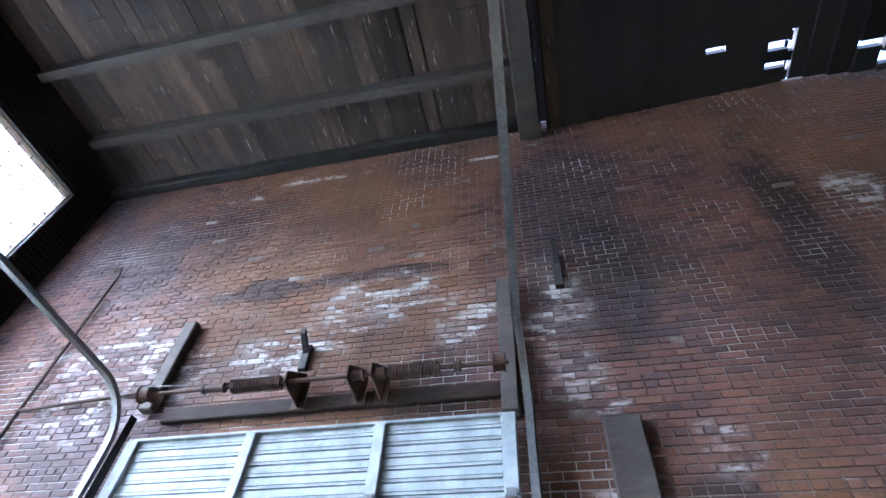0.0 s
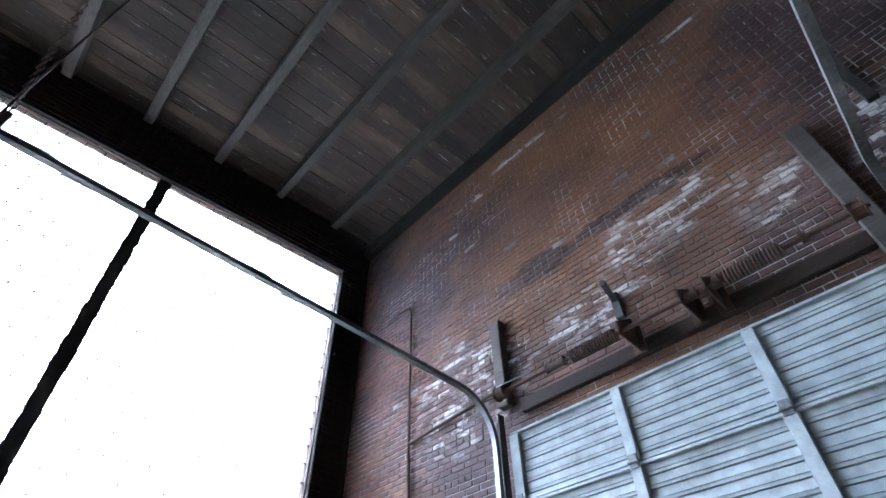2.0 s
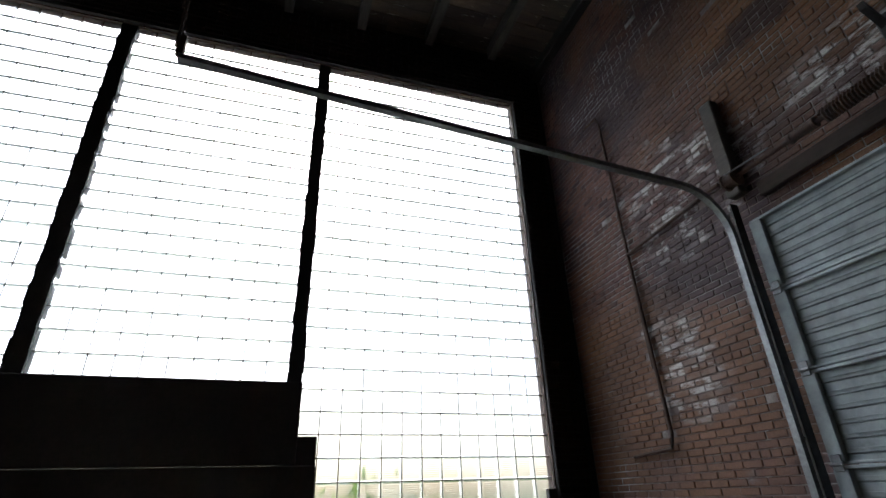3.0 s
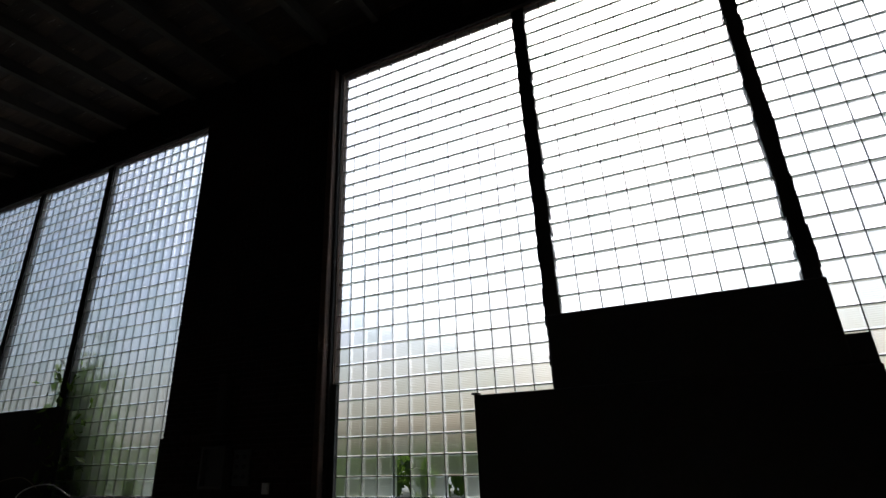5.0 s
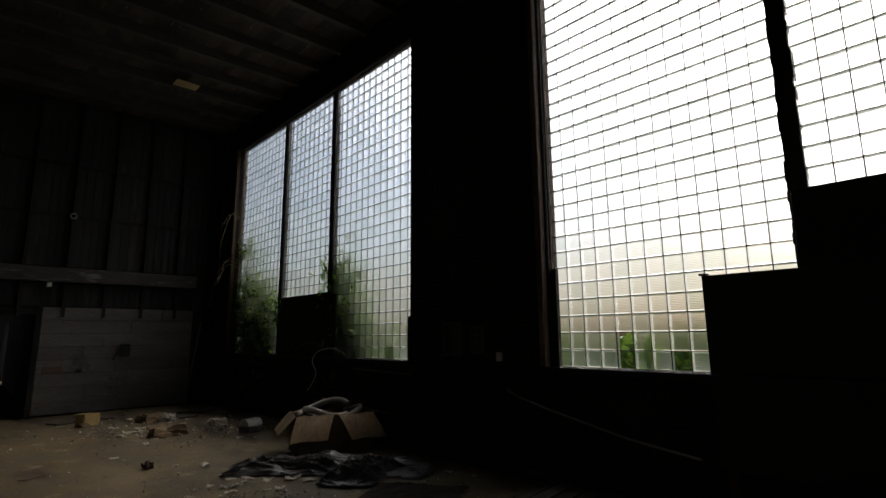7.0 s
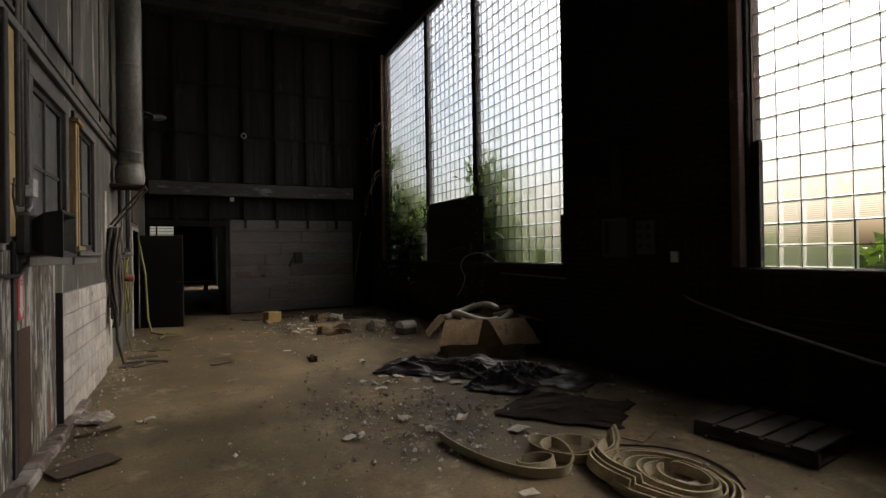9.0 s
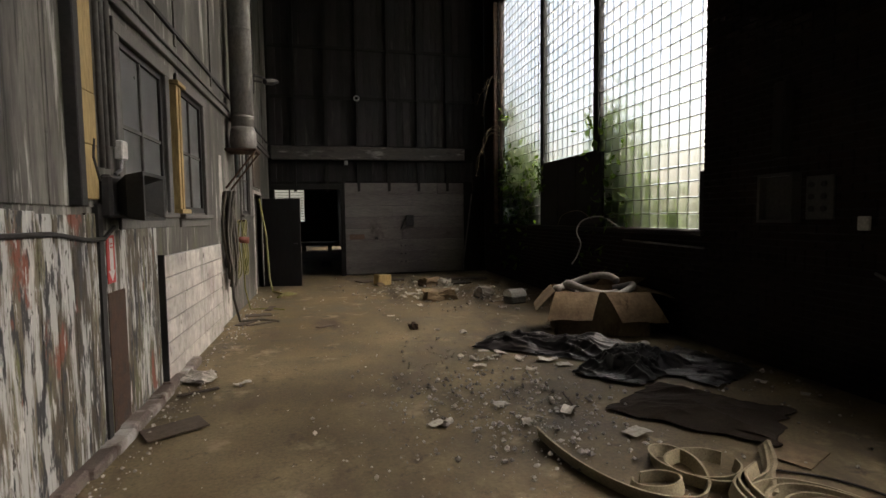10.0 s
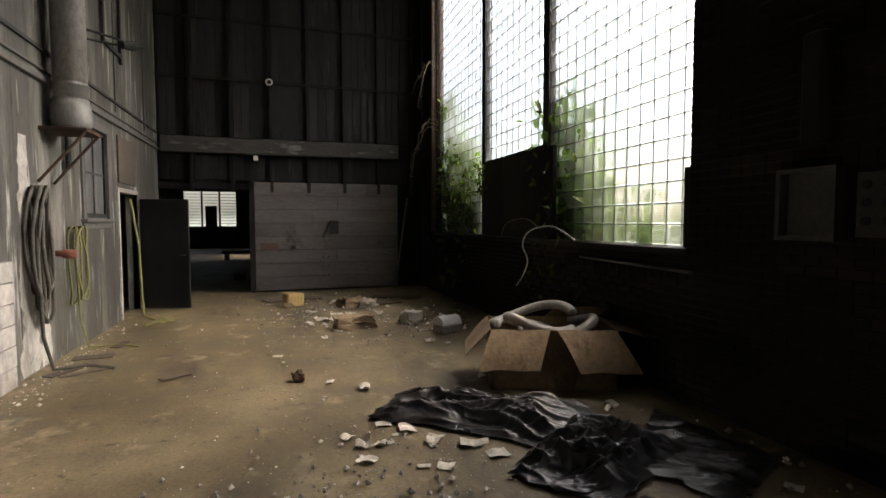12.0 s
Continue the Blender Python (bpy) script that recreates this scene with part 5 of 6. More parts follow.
part("flap", flap((-W, -D, H), (-0.02, -D, H), (-0.12, -0.2, 0), 0.34, 0.035), CARD, bx)
part("flap", flap((0.02, -D, H), (W, -D, H), (0.18, -0.22, 0), 0.35, 0.035), CARD, bx)
part("flap", flap((-W, D, H), (-W, -D, H), (-0.24, 0, 0), 0.26, 0.02), CARD, bx)
part("flap", flap((W, -D, H), (W, D, H), (0.3, 0, 0), 0.07, 0.03), CARD, bx)
part("flap", flap((W, D, H), (0.0, D, H), (0.1, -0.1, 0), -0.12, 0.02), CARD, bx)
duct_coil = thing("flexible_duct", (-0.92, -6.52, 0.3), "coiled thick grey flexible duct lying in the box", "duct")
for k, (r, zc, tilt, off, a0, a1) in enumerate(((0.36, 0.6, 9, -0.14, 0.1, 3.6), (0.31, 0.56, -5, -0.05, 2.0, 5.6), (0.32, 0.55, 4, 0.1, 3.6, 7.4), (0.26, 0.47, -4, 0.05, 0.0, 5.0))):
    pts = [BM @ (pose(off, 0.04, zc, tilt, -tilt * 0.7) @ Vector((r * 1.15 * math.cos(a), r * 0.9 * math.sin(a), 0.05 * math.sin(2 * a + k)))) for a in (a0 + (a1 - a0) * i / 90 for i in range(91))]
    rr = [0.047 + (0.0035 if i % 2 else -0.0035) for i in range(91)]
    part("coil", Shape().tube(pts, rr, 12), DUCT_GREY, duct_coil, smooth=True)

# flat canvas fire hose: a long tail, two standing loops and a flaked pile
hose = thing("canvas_hose", (-2.3, -10.6, 0), "flat cream canvas fire hose lying in loops on the floor", "hose")
HH = 0.075
tail = [(-3.04, -9.48), (-3.03, -9.75), (-2.98, -10.05), (-2.88, -10.3), (-2.76, -10.44), (-2.6, -10.5), (-2.48, -10.44), (-2.38, -10.3), (-2.32, -10.12), (-2.36, -9.97), (-2.46, -9.95), (-2.52, -10.06), (-2.5, -10.22), (-2.38, -10.38), (-2.2, -10.42), (-2.02, -10.36), (-1.88, -10.22), (-1.76, -10.08)]


def smooth_path(pts, n=6, z=0.004, wob=0.0):
    out = []
    for i in range(len(pts) - 1):
        p0, p1, p2, p3 = (Vector(pts[max(0, min(len(pts) - 1, i + k))]) for k in (-1, 0, 1, 2))
        for j in range(n):
            t = j / n
            q = 0.5 * (2 * p1 + (p2 - p0) * t + (2 * p0 - 5 * p1 + 4 * p2 - p3) * t * t + (3 * p1 - p0 - 3 * p2 + p3) * t ** 3)
            out.append((q.x, q.y, z + wob * abs(noise.noise((q.x * 4, q.y * 4, i * 0.1)))))
    out.append((*pts[-1], z))
    return out


part("length", Shape().ribbon(smooth_path(tail), HH, 0.014, 0.25), HOSE_CANVAS, hose)
ring2 = [(-2.68 + 0.16 * math.cos(a), -10.3 + 0.1 * math.sin(a)) for a in (2.6 + 5.6 * i / 12 for i in range(13))]
part("length", Shape().ribbon(smooth_path(ring2, 3), HH, 0.012, -0.2), HOSE_CANVAS, hose)
ring3 = [(-2.3 + 0.2 * math.cos(a), -10.2 + 0.16 * math.sin(a)) for a in (0.4 + 5.8 * i / 14 for i in range(15))]
part("length", Shape().ribbon(smooth_path(ring3, 3, 0.006), HH, 0.012, 0.3), HOSE_CANVAS, hose)
for lap in range(6):
    r = 0.4 - 0.05 * lap
    ring_ = [(-2.1 + 0.02 * lap + r * 0.85 * math.cos(a), -10.93 - 0.012 * lap + r * 1.12 * math.sin(a)) for a in (0.3 * lap + 2 * math.pi * i / 16 for i in range(16))]
    part("length", Shape().ribbon(smooth_path(ring_, 3, 0.004 + 0.01 * (lap % 2), 0.02), HH, 0.013, 0.25 - 0.12 * (lap % 4)), HOSE_CANVAS, hose)
for k, sh_ in enumerate((0.0, 0.06, 0.13)):
    run = [(-2.45 + sh_, -10.95), (-2.46 + sh_, -10.72), (-2.38 + sh_, -10.5), (-2.22 + sh_, -10.4)]
    part("length", Shape().ribbon(smooth_path(run, 5, 0.05 + 0.01 * k), HH, 0.013, 0.3 - 0.3 * k), HOSE_CANVAS, hose)
part("loose_end", Shape().ribbon(smooth_path([(-2.2, -10.55), (-2.05, -10.38), (-1.9, -10.25), (-1.72, -10.02)], 5, 0.02), 0.06, 0.02, 0.9), HOSE_CANVAS, hose)
solid("thin_cable", Shape().tube([(x, y, 0.012) for x, y, z in smooth_path([(-1.85, -10.28), (-1.62, -10.45), (-1.5, -10.7), (-1.55, -11.0), (-1.7, -11.2)])], 0.008, 6), BLACK_TRIM, "thin black cable curling on the floor", "cable")
solid("card_sheet", Shape().box(-0.17, 0.17, -0.15, 0.15, 0.006, 0.012, pose(-1.55, -10.12, 0, 0, 0, 25)), CARD, "flat piece of brown card on the floor", "card")

pal = thing("pallet", (-0.75, -10.75, 0), "dark weathered timber pallet on the floor", "pallet")
PM = pose(-0.73, -10.77, 0, 0, 0, 8)
for k in range(5):
    yy = -0.42 + 0.18 * k
    part("deck_board", Shape().box(-0.3 + 0.0, 0.42, yy, yy + 0.15, 0.105, 0.125, PM @ pose(0, 0, 0, 0, 0, rng.uniform(-1, 1)), c=0.003), PALLET_WOOD, pal)
for xx in (-0.3, 0.04, 0.38):
    part("stringer", Shape().box(xx, xx + 0.04, -0.44, 0.46, 0.022, 0.105, PM, c=0.003), PALLET_WOOD, pal)
for yy in (-0.44, 0.0, 0.36):
    part("bottom_board", Shape().box(-0.3, 0.42, yy, yy + 0.1, 0.002, 0.022, PM), PALLET_WOOD, pal)

# litter at the far end
yb2 = thing("yellow_carton", (-3.3, -1.05, 0), "crushed yellow and brown carton", "carton")
part("body", Shape().box(-0.17, 0.17, -0.13, 0.13, 0.0, 0.25, pose(-3.3, -1.0, 0, 0, 3, 24), c=0.02), YELLOW_WOOD, yb2)
part("flap", Shape().box(-0.17, 0.0, -0.3, -0.13, 0.02, 0.03, pose(-3.38, -1.02, 0.1, 20, 0, 24)), CARD, yb2)


def crushed(name, x, y, sx, sy, sz, seed, material, label, category):
    """A crushed carton or bag: a lump with flat creased faces."""
    g = random.Random(seed)
    bm = bmesh.new()
    bmesh.ops.create_cube(bm, size=1)
    bmesh.ops.subdivide_edges(bm, edges=bm.edges[:], cuts=2, use_grid_fill=True)
    for v in bm.verts:
        k = 1.0 if v.co.z < 0 else g.uniform(0.6, 1.05)
        v.co = ((v.co.x + g.uniform(-0.1, 0.1)) * sx, (v.co.y + g.uniform(-0.1, 0.1)) * sy, max(0.0, (v.co.z + 0.5) * sz * k))
    bm.verts.index_update()
    s = Shape().add([v.co[:] for v in bm.verts], [tuple(v.index for v in f.verts) for f in bm.faces], pose(x, y, 0.003, 0, 0, g.uniform(0, 360)))
    bm.free()
    return solid(name, s, material, label, category)


crushed("crushed_carton", -2.45, -3.4, 0.55, 0.36, 0.2, 1, CARD, "crushed brown cardboard carton on the floor", "carton")
crushed("crushed_carton", -2.25, -1.4, 0.4, 0.3, 0.2, 2, CARD, "crushed brown cardboard carton by the far wall", "carton")
crushed("crumpled_paper", -1.55, -3.3, 0.3, 0.24, 0.2, 3, PAPER, "crumpled ball of pale paper on the floor", "paper")
crushed("crumpled_paper", -1.95, -1.6, 0.24, 0.2, 0.18, 4, PAPER, "crumpled ball of pale paper on the floor", "paper")
crushed("broken_fitting", -3.35, -5.82, 0.14, 0.1, 0.09, 6, RUST, "small rusty broken fitting on the floor", "scrap")
tub = thing("plastic_tub", (-1.22, -4.2, 0), "round white topped plastic tub lying on its side", "tub")
part("body", Shape().box(-0.17, 0.17, -0.13, 0.13, 0, 0.13, pose(-1.22, -4.15, 0, 0, 0, 20), c=0.02), PIPE_METAL, tub)
part("lid", Shape().add([tuple(pose(-1.22, -4.15, 0.13, 0, 0, 20) @ Vector((x_, 0.13 * math.cos(a), 0.12 * math.sin(a)))) for x_ in (-0.17, 0.17) for a in (math.pi * i / 10 for i in range(11))], [(i, i + 1, i + 12, i + 11) for i in range(10)] + [tuple(range(11)), tuple(range(21, 10, -1))]), WHITE_PAINT, tub, "white domed lid")
for k, (x_, y_, w_, d_, a_) in enumerate(((-1.75, -1.2, 0.9, 0.55, 12), (-1.2, -0.75, 1.0, 0.3, -15), (-3.6, -0.3, 0.5, 0.35, 30), (-2.9, -0.2, 0.45, 0.3, -10))):
    solid("board_scrap", Shape().box(-w_ / 2, w_ / 2, -d_ / 2, d_ / 2, 0, 0.03, pose(x_, y_, 0.004 + 0.03 * (k == 1), 0, 0, a_), c=0.006), SCRAP, "loose dark board lying by the far wall", "board", "loose boards")
for k, (x_, y_, w_, d_, a_) in enumerate(((-5.62, -8.72, 0.42, 0.26, 30), (-5.68, -4.75, 0.5, 0.13, 60), (-5.5, -4.9, 0.42, 0.08, 35), (-5.62, -4.2, 0.4, 0.2, 10), (-4.55, -5.35, 0.3, 0.1, 40), (-5.5, -3.6, 0.3, 0.12, 80), (-5.65, -7.9, 0.35, 0.05, 20))):
    solid("sheet_scrap", Shape().box(-w_ / 2, w_ / 2, -d_ / 2, d_ / 2, 0, 0.012, pose(x_, y_, 0.012, rng.uniform(-3, 3), rng.uniform(-3, 3), a_), c=0.003), SCRAP, "flat dark scrap lying near the partition", "scrap", "flat scraps")
solid("yellow_rag", crumpled([(-5.5, -2.05), (-5.3, -2.3), (-5.15, -2.0), (-5.35, -1.8)], 0.05, 3.3, 14, 14), HOSE_YELLOW, "small yellow rag on the floor by the doorway", "rag")
rag = crumpled([(-5.92, -7.55), (-5.6, -7.75), (-5.62, -7.3), (-5.9, -7.2)], 0.1, 5.3, 18, 18)
solid("grey_rag", rag, RUBBLE, "heap of grey fluff against the plinth", "rag")


def sheet_of_paper(x, y, w, d, seed):
    g = random.Random(seed)
    a, b = g.uniform(0.0, 0.05), g.uniform(0, 6)
    m = pose(x, y, 0.014, 0, 0, g.uniform(0, 360))
    return Shape().grid(lambda u, v: tuple(m @ Vector(((u - 0.5) * w, (v - 0.5) * d * (0.8 + 0.3 * u), a * abs(math.sin(3 * u + b) * math.cos(2.4 * v + b))))), 6, 6, 0.002)


gs = random.Random(77)
more = [(-2.5 + gs.gauss(0, 0.6), -2.6 + gs.gauss(0, 0.9), gs.uniform(0.06, 0.18), gs.uniform(0.05, 0.12)) for _ in range(34)] + [(-1.6 + gs.gauss(0, 0.4), -3.0 + gs.gauss(0, 0.8), gs.uniform(0.06, 0.14), gs.uniform(0.05, 0.1)) for _ in range(14)]
more += [(-0.75 + gs.gauss(0, 0.25), -8.2 + gs.gauss(0, 0.5), gs.uniform(0.05, 0.11), gs.uniform(0.04, 0.08)) for _ in range(9)] + [(-2.75 + gs.gauss(0, 0.2), -7.7 + gs.gauss(0, 0.25), gs.uniform(0.05, 0.14), gs.uniform(0.04, 0.1)) for _ in range(10)]
spots = more + [(-3.55, -4.82, 0.12, 0.09), (-2.6, -7.35, 0.16, 0.12), (-2.45, -7.6, 0.16, 0.12), (-2.2, -7.75, 0.2, 0.13), (-2.1, -7.95, 0.15, 0.12), (-2.75, -7.2, 0.12, 0.1), (-3.1, -8.85, 0.13, 0.1), (-2.62, -9.1, 0.16, 0.11), (-2.35, -9.6, 0.18, 0.14),
         (-3.05, -6.0, 0.1, 0.08), (-2.75, -6.3, 0.14, 0.1), (-3.1, -3.0, 0.16, 0.12), (-2.9, -2.6, 0.22, 0.14), (-2.7, -3.6, 0.14, 0.1), (-3.0, -1.9, 0.2, 0.13), (-2.6, -2.2, 0.2, 0.14), (-1.9, -2.4, 0.15, 0.1), (-5.3, -7.75, 0.16, 0.1), (-3.7, -9.1, 0.14, 0.09), (-0.8, -7.4, 0.12, 0.1), (-0.6, -8.9, 0.1, 0.08), (-2.0, -11.0, 0.18, 0.12), (-2.95, -10.6, 0.12, 0.08)]
for k, (x_, y_, w_, d_) in enumerate(spots):
    solid("paper_scrap", sheet_of_paper(x_, y_, w_, d_, k), PAPER, "torn scrap of pale paper on the dusty floor", "paper", "paper scraps")
for k, (x_, y_) in enumerate(((-3.05, -9.25), (-3.62, -9.12), (-2.68, -8.9), (-1.9, -10.7))):
    solid("small_cup", Shape().tube([tuple(pose(x_, y_, 0.026, 0, 0, 40 * k) @ Vector((q, 0, 0))) for q in (-0.036, -0.033, 0.036)], [0.02, 0.021, 0.025], 12), PAPER, "small pale paper cup lying on the floor", "cup", "paper cups")

grit, g = Shape(), random.Random(9)


def pebble(x, y, r):
    vs = [(g.uniform(0.6, 1.2) * r * a, g.uniform(0.6, 1.2) * r * b, r * 0.7 + g.uniform(0.5, 0.9) * r * c) for a, b, c in ((1, 0, 0), (-1, 0, 0), (0, 1, 0), (0, -1, 0), (0, 0, 1), (0, 0, -1))]
    grit.add(vs, [(0, 2, 4), (2, 1, 4), (1, 3, 4), (3, 0, 4), (2, 0, 5), (1, 2, 5), (3, 1, 5), (0, 3, 5)], pose(x, y, 0.004, 0, 0, g.uniform(0, 360)))


for cx, cy, sx, sy, n, r0, r1 in ((-3.3, -8.6, 0.5, 0.6, 520, 0.005, 0.03), (-2.9, -9.2, 0.4, 0.5, 420, 0.005, 0.032), (-2.7, -7.6, 0.6, 0.7, 220, 0.004, 0.02), (-2.6, -2.2, 0.9, 1.2, 400, 0.008, 0.035), (-1.4, -3.2, 0.7, 0.9, 260, 0.008, 0.035),
                                  (-5.75, -8.6, 0.1, 1.2, 260, 0.005, 0.022), (-5.75, -4.5, 0.12, 1.6, 200, 0.006, 0.028), (-1.0, -8.9, 0.5, 0.7, 160, 0.006, 0.03), (-3.6, -7.5, 1.2, 3.0, 420, 0.003, 0.012), (-3.9, -10.0, 0.9, 0.9, 260, 0.003, 0.012), (-2.2, -11.2, 0.8, 0.6, 160, 0.004, 0.02)):
    for _ in range(n):
        px_, py_ = max(-5.9, min(-0.3, g.gauss(cx, sx))), g.gauss(cy, sy)
        pebble(px_, py_, r0 + (r1 - r0) * g.random() ** 3)
solid("grit", grit, RUBBLE, "loose chips, crumbs and grit scattered over the floor", "debris", kind="stuff")
for k in range(26):
    x_, y_ = g.choice([(-3.3, -8.7), (-3.0, -9.1), (-2.8, -7.6), (-2.4, -2.3), (-1.3, -3.3)])
    crushed("rubble_lump", x_ + g.gauss(0, 0.45), y_ + g.gauss(0, 0.45), g.uniform(0.018, 0.04), g.uniform(0.015, 0.03), 0.017, 40 + k, RUBBLE, "small lump of broken masonry on the floor", "rubble")
solid("stick", Shape().tube([(-2.55, -9.05, 0.012), (-2.5, -8.75, 0.014)], 0.007, 5), SCRAP, "thin stick on the floor", "stick")

# ---- plants: dry vine inside, weeds outside ----
vine, gv = thing("dry_vine", (-0.2, -0.15, 3.0), "dry leafless vine hanging in through the window edge", "vine"), random.Random(2)
for k, (z0, run, fall) in enumerate(((5.0, 0.6, 0.5), (5.05, 0.5, 0.9), (3.75, 0.7, 0.9), (3.8, 0.5, 0.6), (3.65, 0.75, 1.1))):
    pts = [Vector((-0.12, -0.15, z0))]
    for i in range(9):
        f = (i + 1) / 9
        pts.append(Vector((-0.12 - run * f * 0.8 + gv.uniform(-0.04, 0.04), -0.15 + 0.25 * f + gv.uniform(-0.05, 0.05), z0 + 0.22 * math.sin(f * 3.0) - fall * f * f + gv.uniform(-0.04, 0.04))))
    part("stem", Shape().tube(pts, [0.012 - 0.0009 * i for i in range(10)], 5), BARK, vine)
    lf = Shape()
    for i in range(16):
        p = pts[gv.randrange(3, 10)]
        m = Matrix.Translation(p) @ Euler((gv.uniform(0, 6), gv.uniform(0, 6), gv.uniform(0, 6))).to_matrix().to_4x4()
        w = gv.uniform(0.02, 0.045)
        lf.add([(0, 0, 0), (w, 0.5 * w, 0.2 * w), (2.4 * w, 0, 0), (w, -0.5 * w, 0.2 * w)], [(0, 1, 2, 3)], m)
    part("dead_leaves", lf, DEAD_LEAF, vine)


def weed(name, x, y, z, high, wide, n, seed, label):
    g2 = random.Random(seed)
    w = thing(name, (x, y, z), label, "weed", "weeds")
    st, lf = Shape(), Shape()
    for k in range(5):
        pts = [Vector((x, y, z))]
        dx, dy = g2.uniform(-0.3, 0.3) * wide, g2.uniform(-1, 1) * wide
        for i in range(6):
            f = (i + 1) / 6
            pts.append(Vector((x + dx * f, y + dy * f, z + high * f * (1 - 0.25 * f) * g2.uniform(0.9, 1.1))))
        st.tube(pts, [0.006 - 0.0007 * i for i in range(7)], 4)
        for i in range(n):
            p = pts[g2.randrange(1, 7)] + Vector((g2.gauss(0, 0.03), g2.gauss(0, 0.05), g2.gauss(0, 0.04)))
            m = Matrix.Translation(p) @ Euler((g2.uniform(0, 6), g2.uniform(0, 6), g2.uniform(0, 6))).to_matrix().to_4x4()
            q = g2.uniform(0.022, 0.05)
            lf.add([(0, 0, 0), (q, 0.6 * q, 0.1 * q), (2.6 * q, 0, 0), (q, -0.6 * q, 0.1 * q)], [(0, 1, 2, 3)], m)
    part("stems", st, BARK, w)
    part("leaves", lf, LEAF, w)


weed("green_vine", -0.12, -2.7, 2.0, 0.85, 0.3, 14, 5, "green climbing weed on the sill of the window")
weed("green_vine", -0.12, -2.1, 1.9, 0.5, 0.35, 12, 8, "green climbing weed on the sill of the window")
weed("sill_weed", 0.15, -6.72, 1.3, 0.35, 0.07, 12, 6, "small bright green weed behind the foot of the glass")
weed("sill_weed", 0.15, -11.33, 1.3, 0.45, 0.07, 14, 7, "small bright green weed behind the foot of the glass")


def bush(x, y, high, wide, n, seed):
    """A ragged shrub: bent stems and many leaves in clumps, with gaps."""
    g2 = random.Random(seed)
    b = thing("shrub", (x, y, -0.06), "ragged green shrub growing close outside the window", "shrub", "shrubs outside")
    st, lf = Shape(), Shape()
    tips = []
    for k in range(9):
        a = g2.uniform(0, 6.28)
        top = Vector((x + math.cos(a) * wide * g2.uniform(0.2, 1), y + math.sin(a) * wide * g2.uniform(0.2, 1), high * g2.uniform(0.55, 1.0)))
        pts = [Vector((x, y, -0.06)).lerp(top, f) + Vector((g2.gauss(0, 0.06), g2.gauss(0, 0.06), 0)) * (f > 0) for f in (0, 0.25, 0.5, 0.75, 1)]
        st.tube(pts, [0.04, 0.032, 0.024, 0.016, 0.008], 5)
        tips += pts[1:]
    for i in range(n):
        p = g2.choice(tips) + Vector((g2.gauss(0, 0.14), g2.gauss(0, 0.2), g2.gauss(0, 0.18)))
        m = Matrix.Translation(p) @ Euler((g2.uniform(0, 6), g2.uniform(0, 6), g2.uniform(0, 6))).to_matrix().to_4x4()
        q = g2.uniform(0.04, 0.09)
        lf.add([(0, 0, 0), (q, 0.55 * q, 0.1 * q), (2.3 * q, 0, 0), (q, -0.55 * q, 0.1 * q)], [(0, 1, 2, 3)], m)
    part("stems", st, BARK, b)
    part("leaves", lf, LEAF, b)


for k, (x_, y_, h_, w_, n_) in enumerate(((0.28, -4.75, 3.7, 0.08, 1300), (0.28, -5.05, 3.0, 0.08, 1400), (0.28, -5.35, 2.5, 0.1, 1200), (0.3, -5.65, 2.1, 0.12, 700), (0.28, -0.1, 4.2, 0.1, 2000), (0.28, -0.6, 3.5, 0.12, 2000), (0.28, -1.2, 3.1, 0.14, 2000), (0.28, -1.9, 2.8, 0.16, 2000), (0.45, -6.2, 2.0, 0.16, 200), (0.9, -6.6, 1.6, 0.3, 150), (0.8, -2.1, 2.5, 0.4, 1100), (0.75, -1.3, 2.8, 0.4, 1200), (0.7, -0.5, 3.2, 0.35, 1200), (0.7, 0.2, 3.4, 0.3, 1000), (0.9, -2.9, 2.1, 0.4, 600),
                                           (1.4, -13.0, 1.6, 0.9, 600), (0.8, -16.05, 2.0, 0.28, 900), (1.2, -15.3, 1.6, 0.5, 500), (1.3, -17.3, 1.6, 0.5, 500), (1.9, -9.0, 1.8, 0.8, 700))):
    bush(x_, y_, h_, w_, n_, 20 + k)
for k, (x_, y_) in enumerate(((-2.6, 14.6), (-2.4, 15.6), (-2.2, 13.6))):
    bush(x_, y_, 2.4, 0.7, 500, 60 + k)
hedge, g3 = Shape(), random.Random(31)
for k in range(9000):
    yy = g3.uniform(-40, 30)
    top = 1.5 + 0.6 * noise.noise((yy * 0.25, 3, 0))
    p = Vector((g3.uniform(14, 17), yy, top * g3.random() ** 0.7))
    m = Matrix.Translation(p) @ Euler((g3.uniform(0, 6), g3.uniform(0, 6), g3.uniform(0, 6))).to_matrix().to_4x4()
    q = g3.uniform(0.15, 0.35)
    hedge.add([(0, 0, 0), (q, 0.6 * q, 0.1 * q), (2 * q, 0, 0), (q, -0.6 * q, 0.1 * q)], [(0, 1, 2, 3)], m)
solid("hedge", hedge, LEAF, "overgrown hedge across the yard outside", "hedge", kind="stuff")

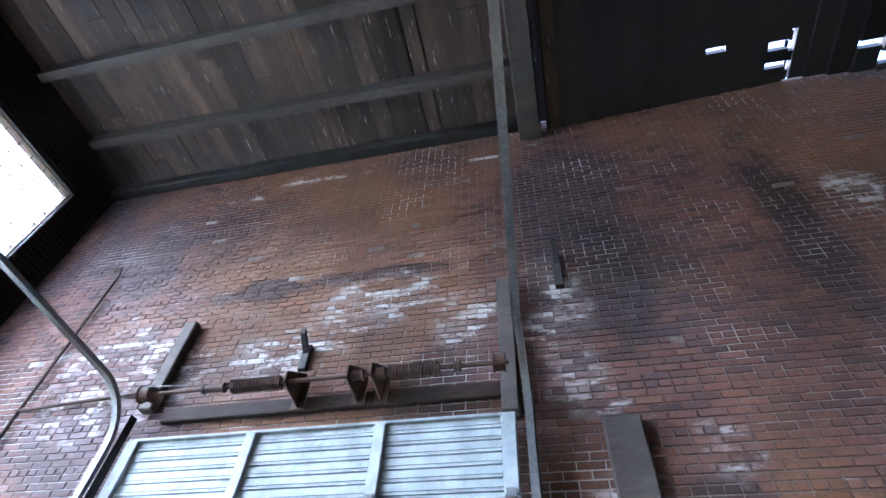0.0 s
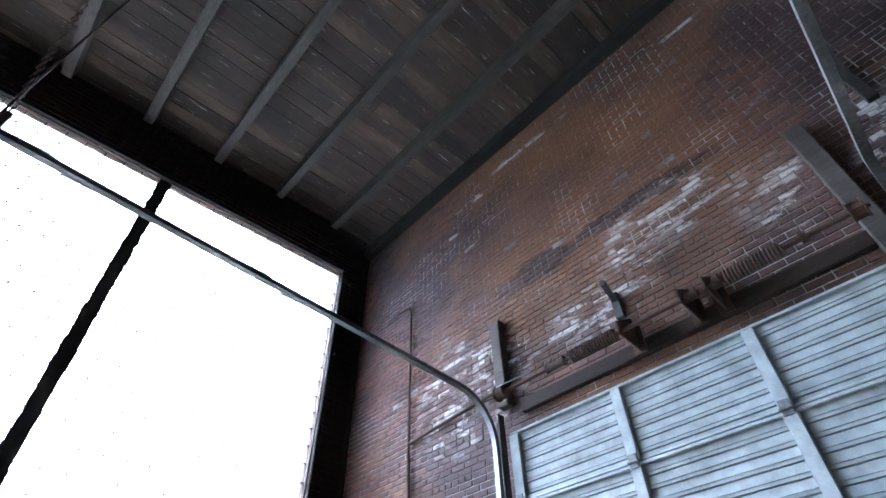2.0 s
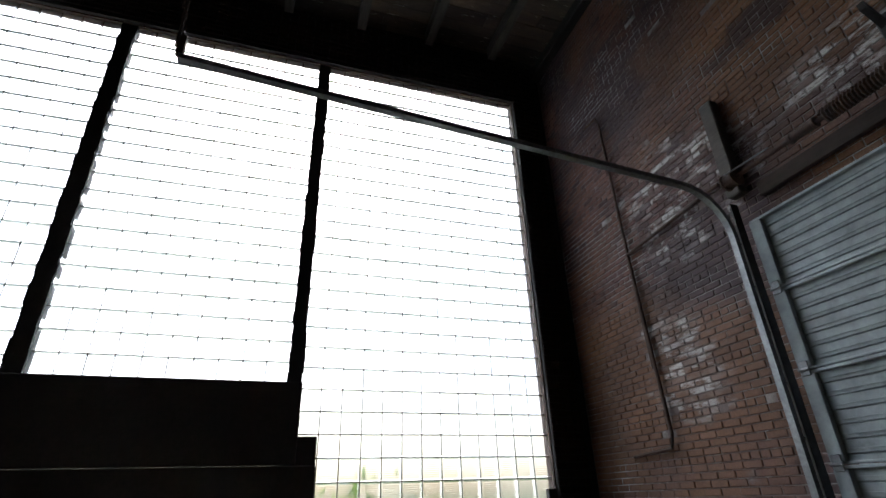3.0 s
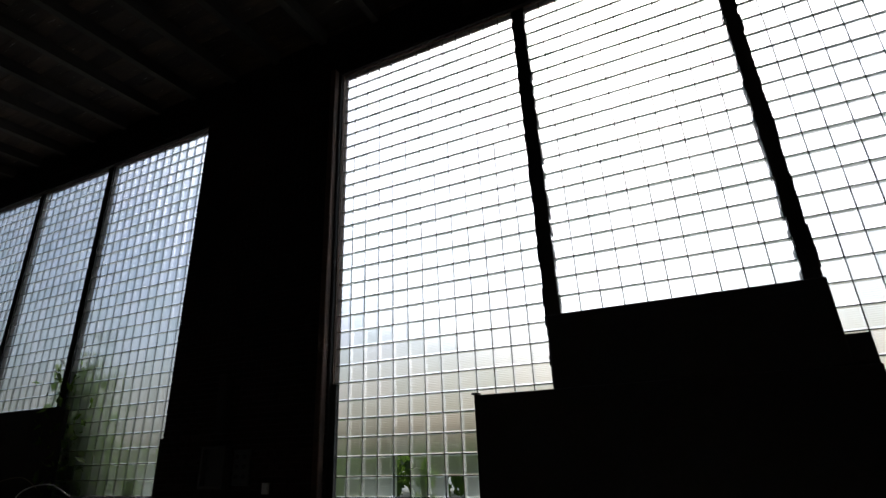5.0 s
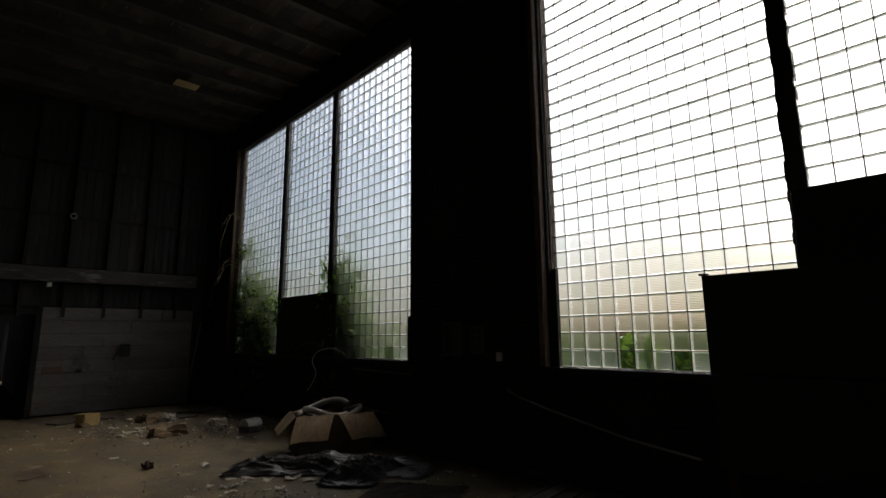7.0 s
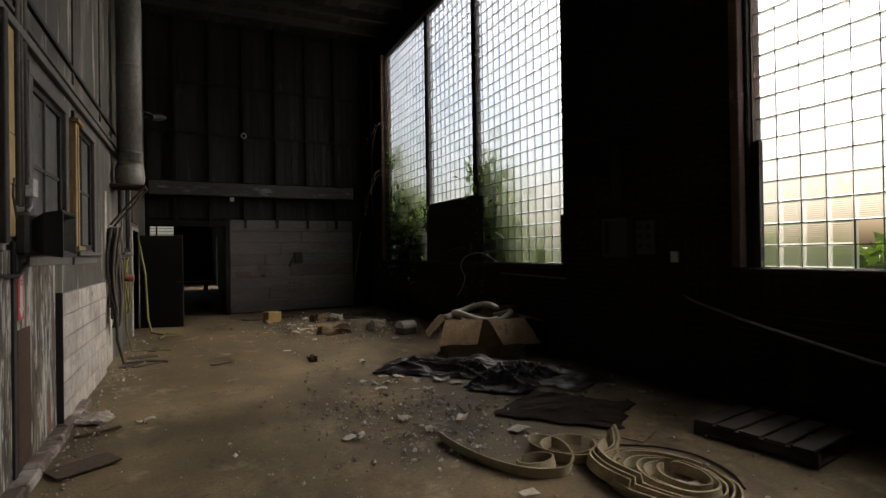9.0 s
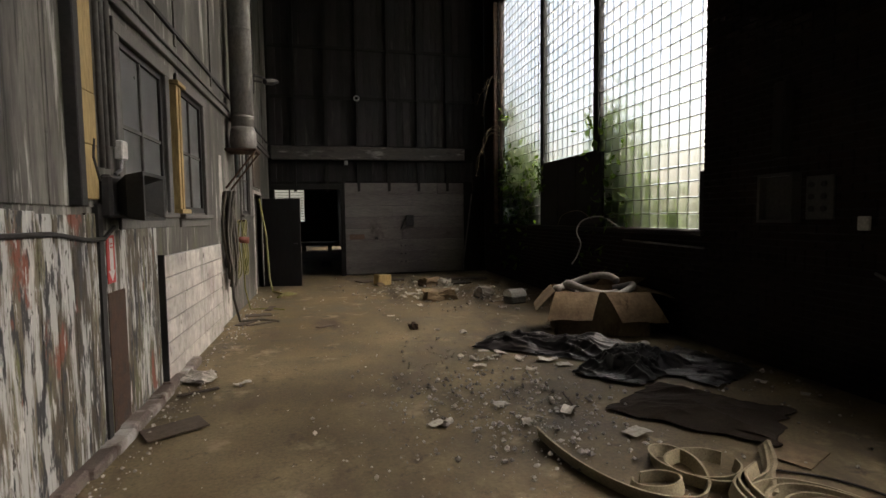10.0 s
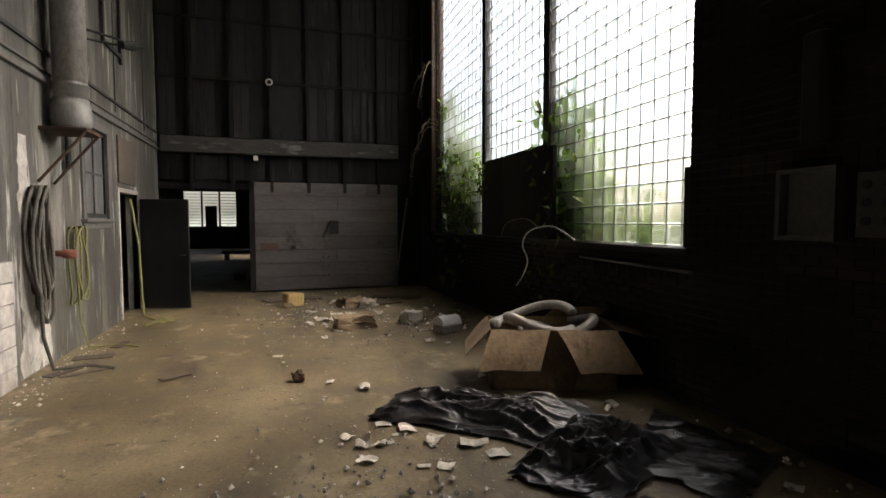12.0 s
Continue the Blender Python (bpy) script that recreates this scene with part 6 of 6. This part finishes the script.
# ---- bricks, last ----
def brick_wall(wall, u0, u1, z0, z1, holes, at, material, single, L, Hc, j, proud=0.014):
    """Courses of bricks on a wall; at(u, z, d) gives the place d proud of the mortar. Those that single() picks are parts."""
    g2 = random.Random(77)
    rest = Shape()
    shared = {}
    for r in range(int((z1 - z0) / Hc)):
        z = z0 + r * Hc
        u = u0 - (L / 2 if r % 2 else 0)
        header = r % 6 == 3
        ln = L / 2 if header else L
        while u < u1:
            a, b = max(u, u0) + j / 2, min(u + ln, u1) - j / 2
            for lo, hi, q0, q1 in holes:
                if z + Hc > q0 and z < q1:
                    if a < lo < b:
                        b = lo - j / 2
                    elif lo <= a and b <= hi:
                        b = a
                    elif a < hi < b:
                        a = hi + j / 2
            if b - a > 0.02:
                d = proud + g2.uniform(-0.0025, 0.0025) - (0.004 if g2.random() < 0.05 else 0)
                w, h, c = b - a, Hc - j, 0.003
                vs = [(0, 0, 0), (w, 0, 0), (w, h, 0), (0, h, 0)] + [(c + g2.uniform(0, 0.003), c, d), (w - c - g2.uniform(0, 0.003), c, d), (w - c, h - c - g2.uniform(0, 0.002), d), (c, h - c, d)]
                fs = [(0, 1, 5, 4), (1, 2, 6, 5), (2, 3, 7, 6), (3, 0, 4, 7), (4, 5, 6, 7)]
                if single(a, z):
                    key = round(w, 3)
                    if key not in shared:
                        shared[key] = Shape().add([tuple(Vector(at(p, q, e)) - Vector(at(0, 0, 0))) for p, q, e in vs], fs).mesh("brick", material)
                    ob = part("brick", shared[key], material, wall)
                    ob.location = at(a, z, 0)
                else:
                    rest.add([at(a + p, z + q, e) for p, q, e in vs], fs)
            u += ln
    tagged(part("bricks", rest, material, wall), kind="stuff")


door_hole = [(DOOR_X0 + 0.05, DOOR_X1 - 0.05, -0.05, DOOR_TOP - 0.08)]
brick_wall(wall_south, -10.5, -0.1, 0.0, 7.64, door_hole, lambda u, z, d: (u, SOUTH - 0.006 + d, z), BRICK_RED, lambda u, z: -5.5 < u < -2.6 and 3.65 < z < 4.6, 0.168, 0.0565, 0.008, 0.006)
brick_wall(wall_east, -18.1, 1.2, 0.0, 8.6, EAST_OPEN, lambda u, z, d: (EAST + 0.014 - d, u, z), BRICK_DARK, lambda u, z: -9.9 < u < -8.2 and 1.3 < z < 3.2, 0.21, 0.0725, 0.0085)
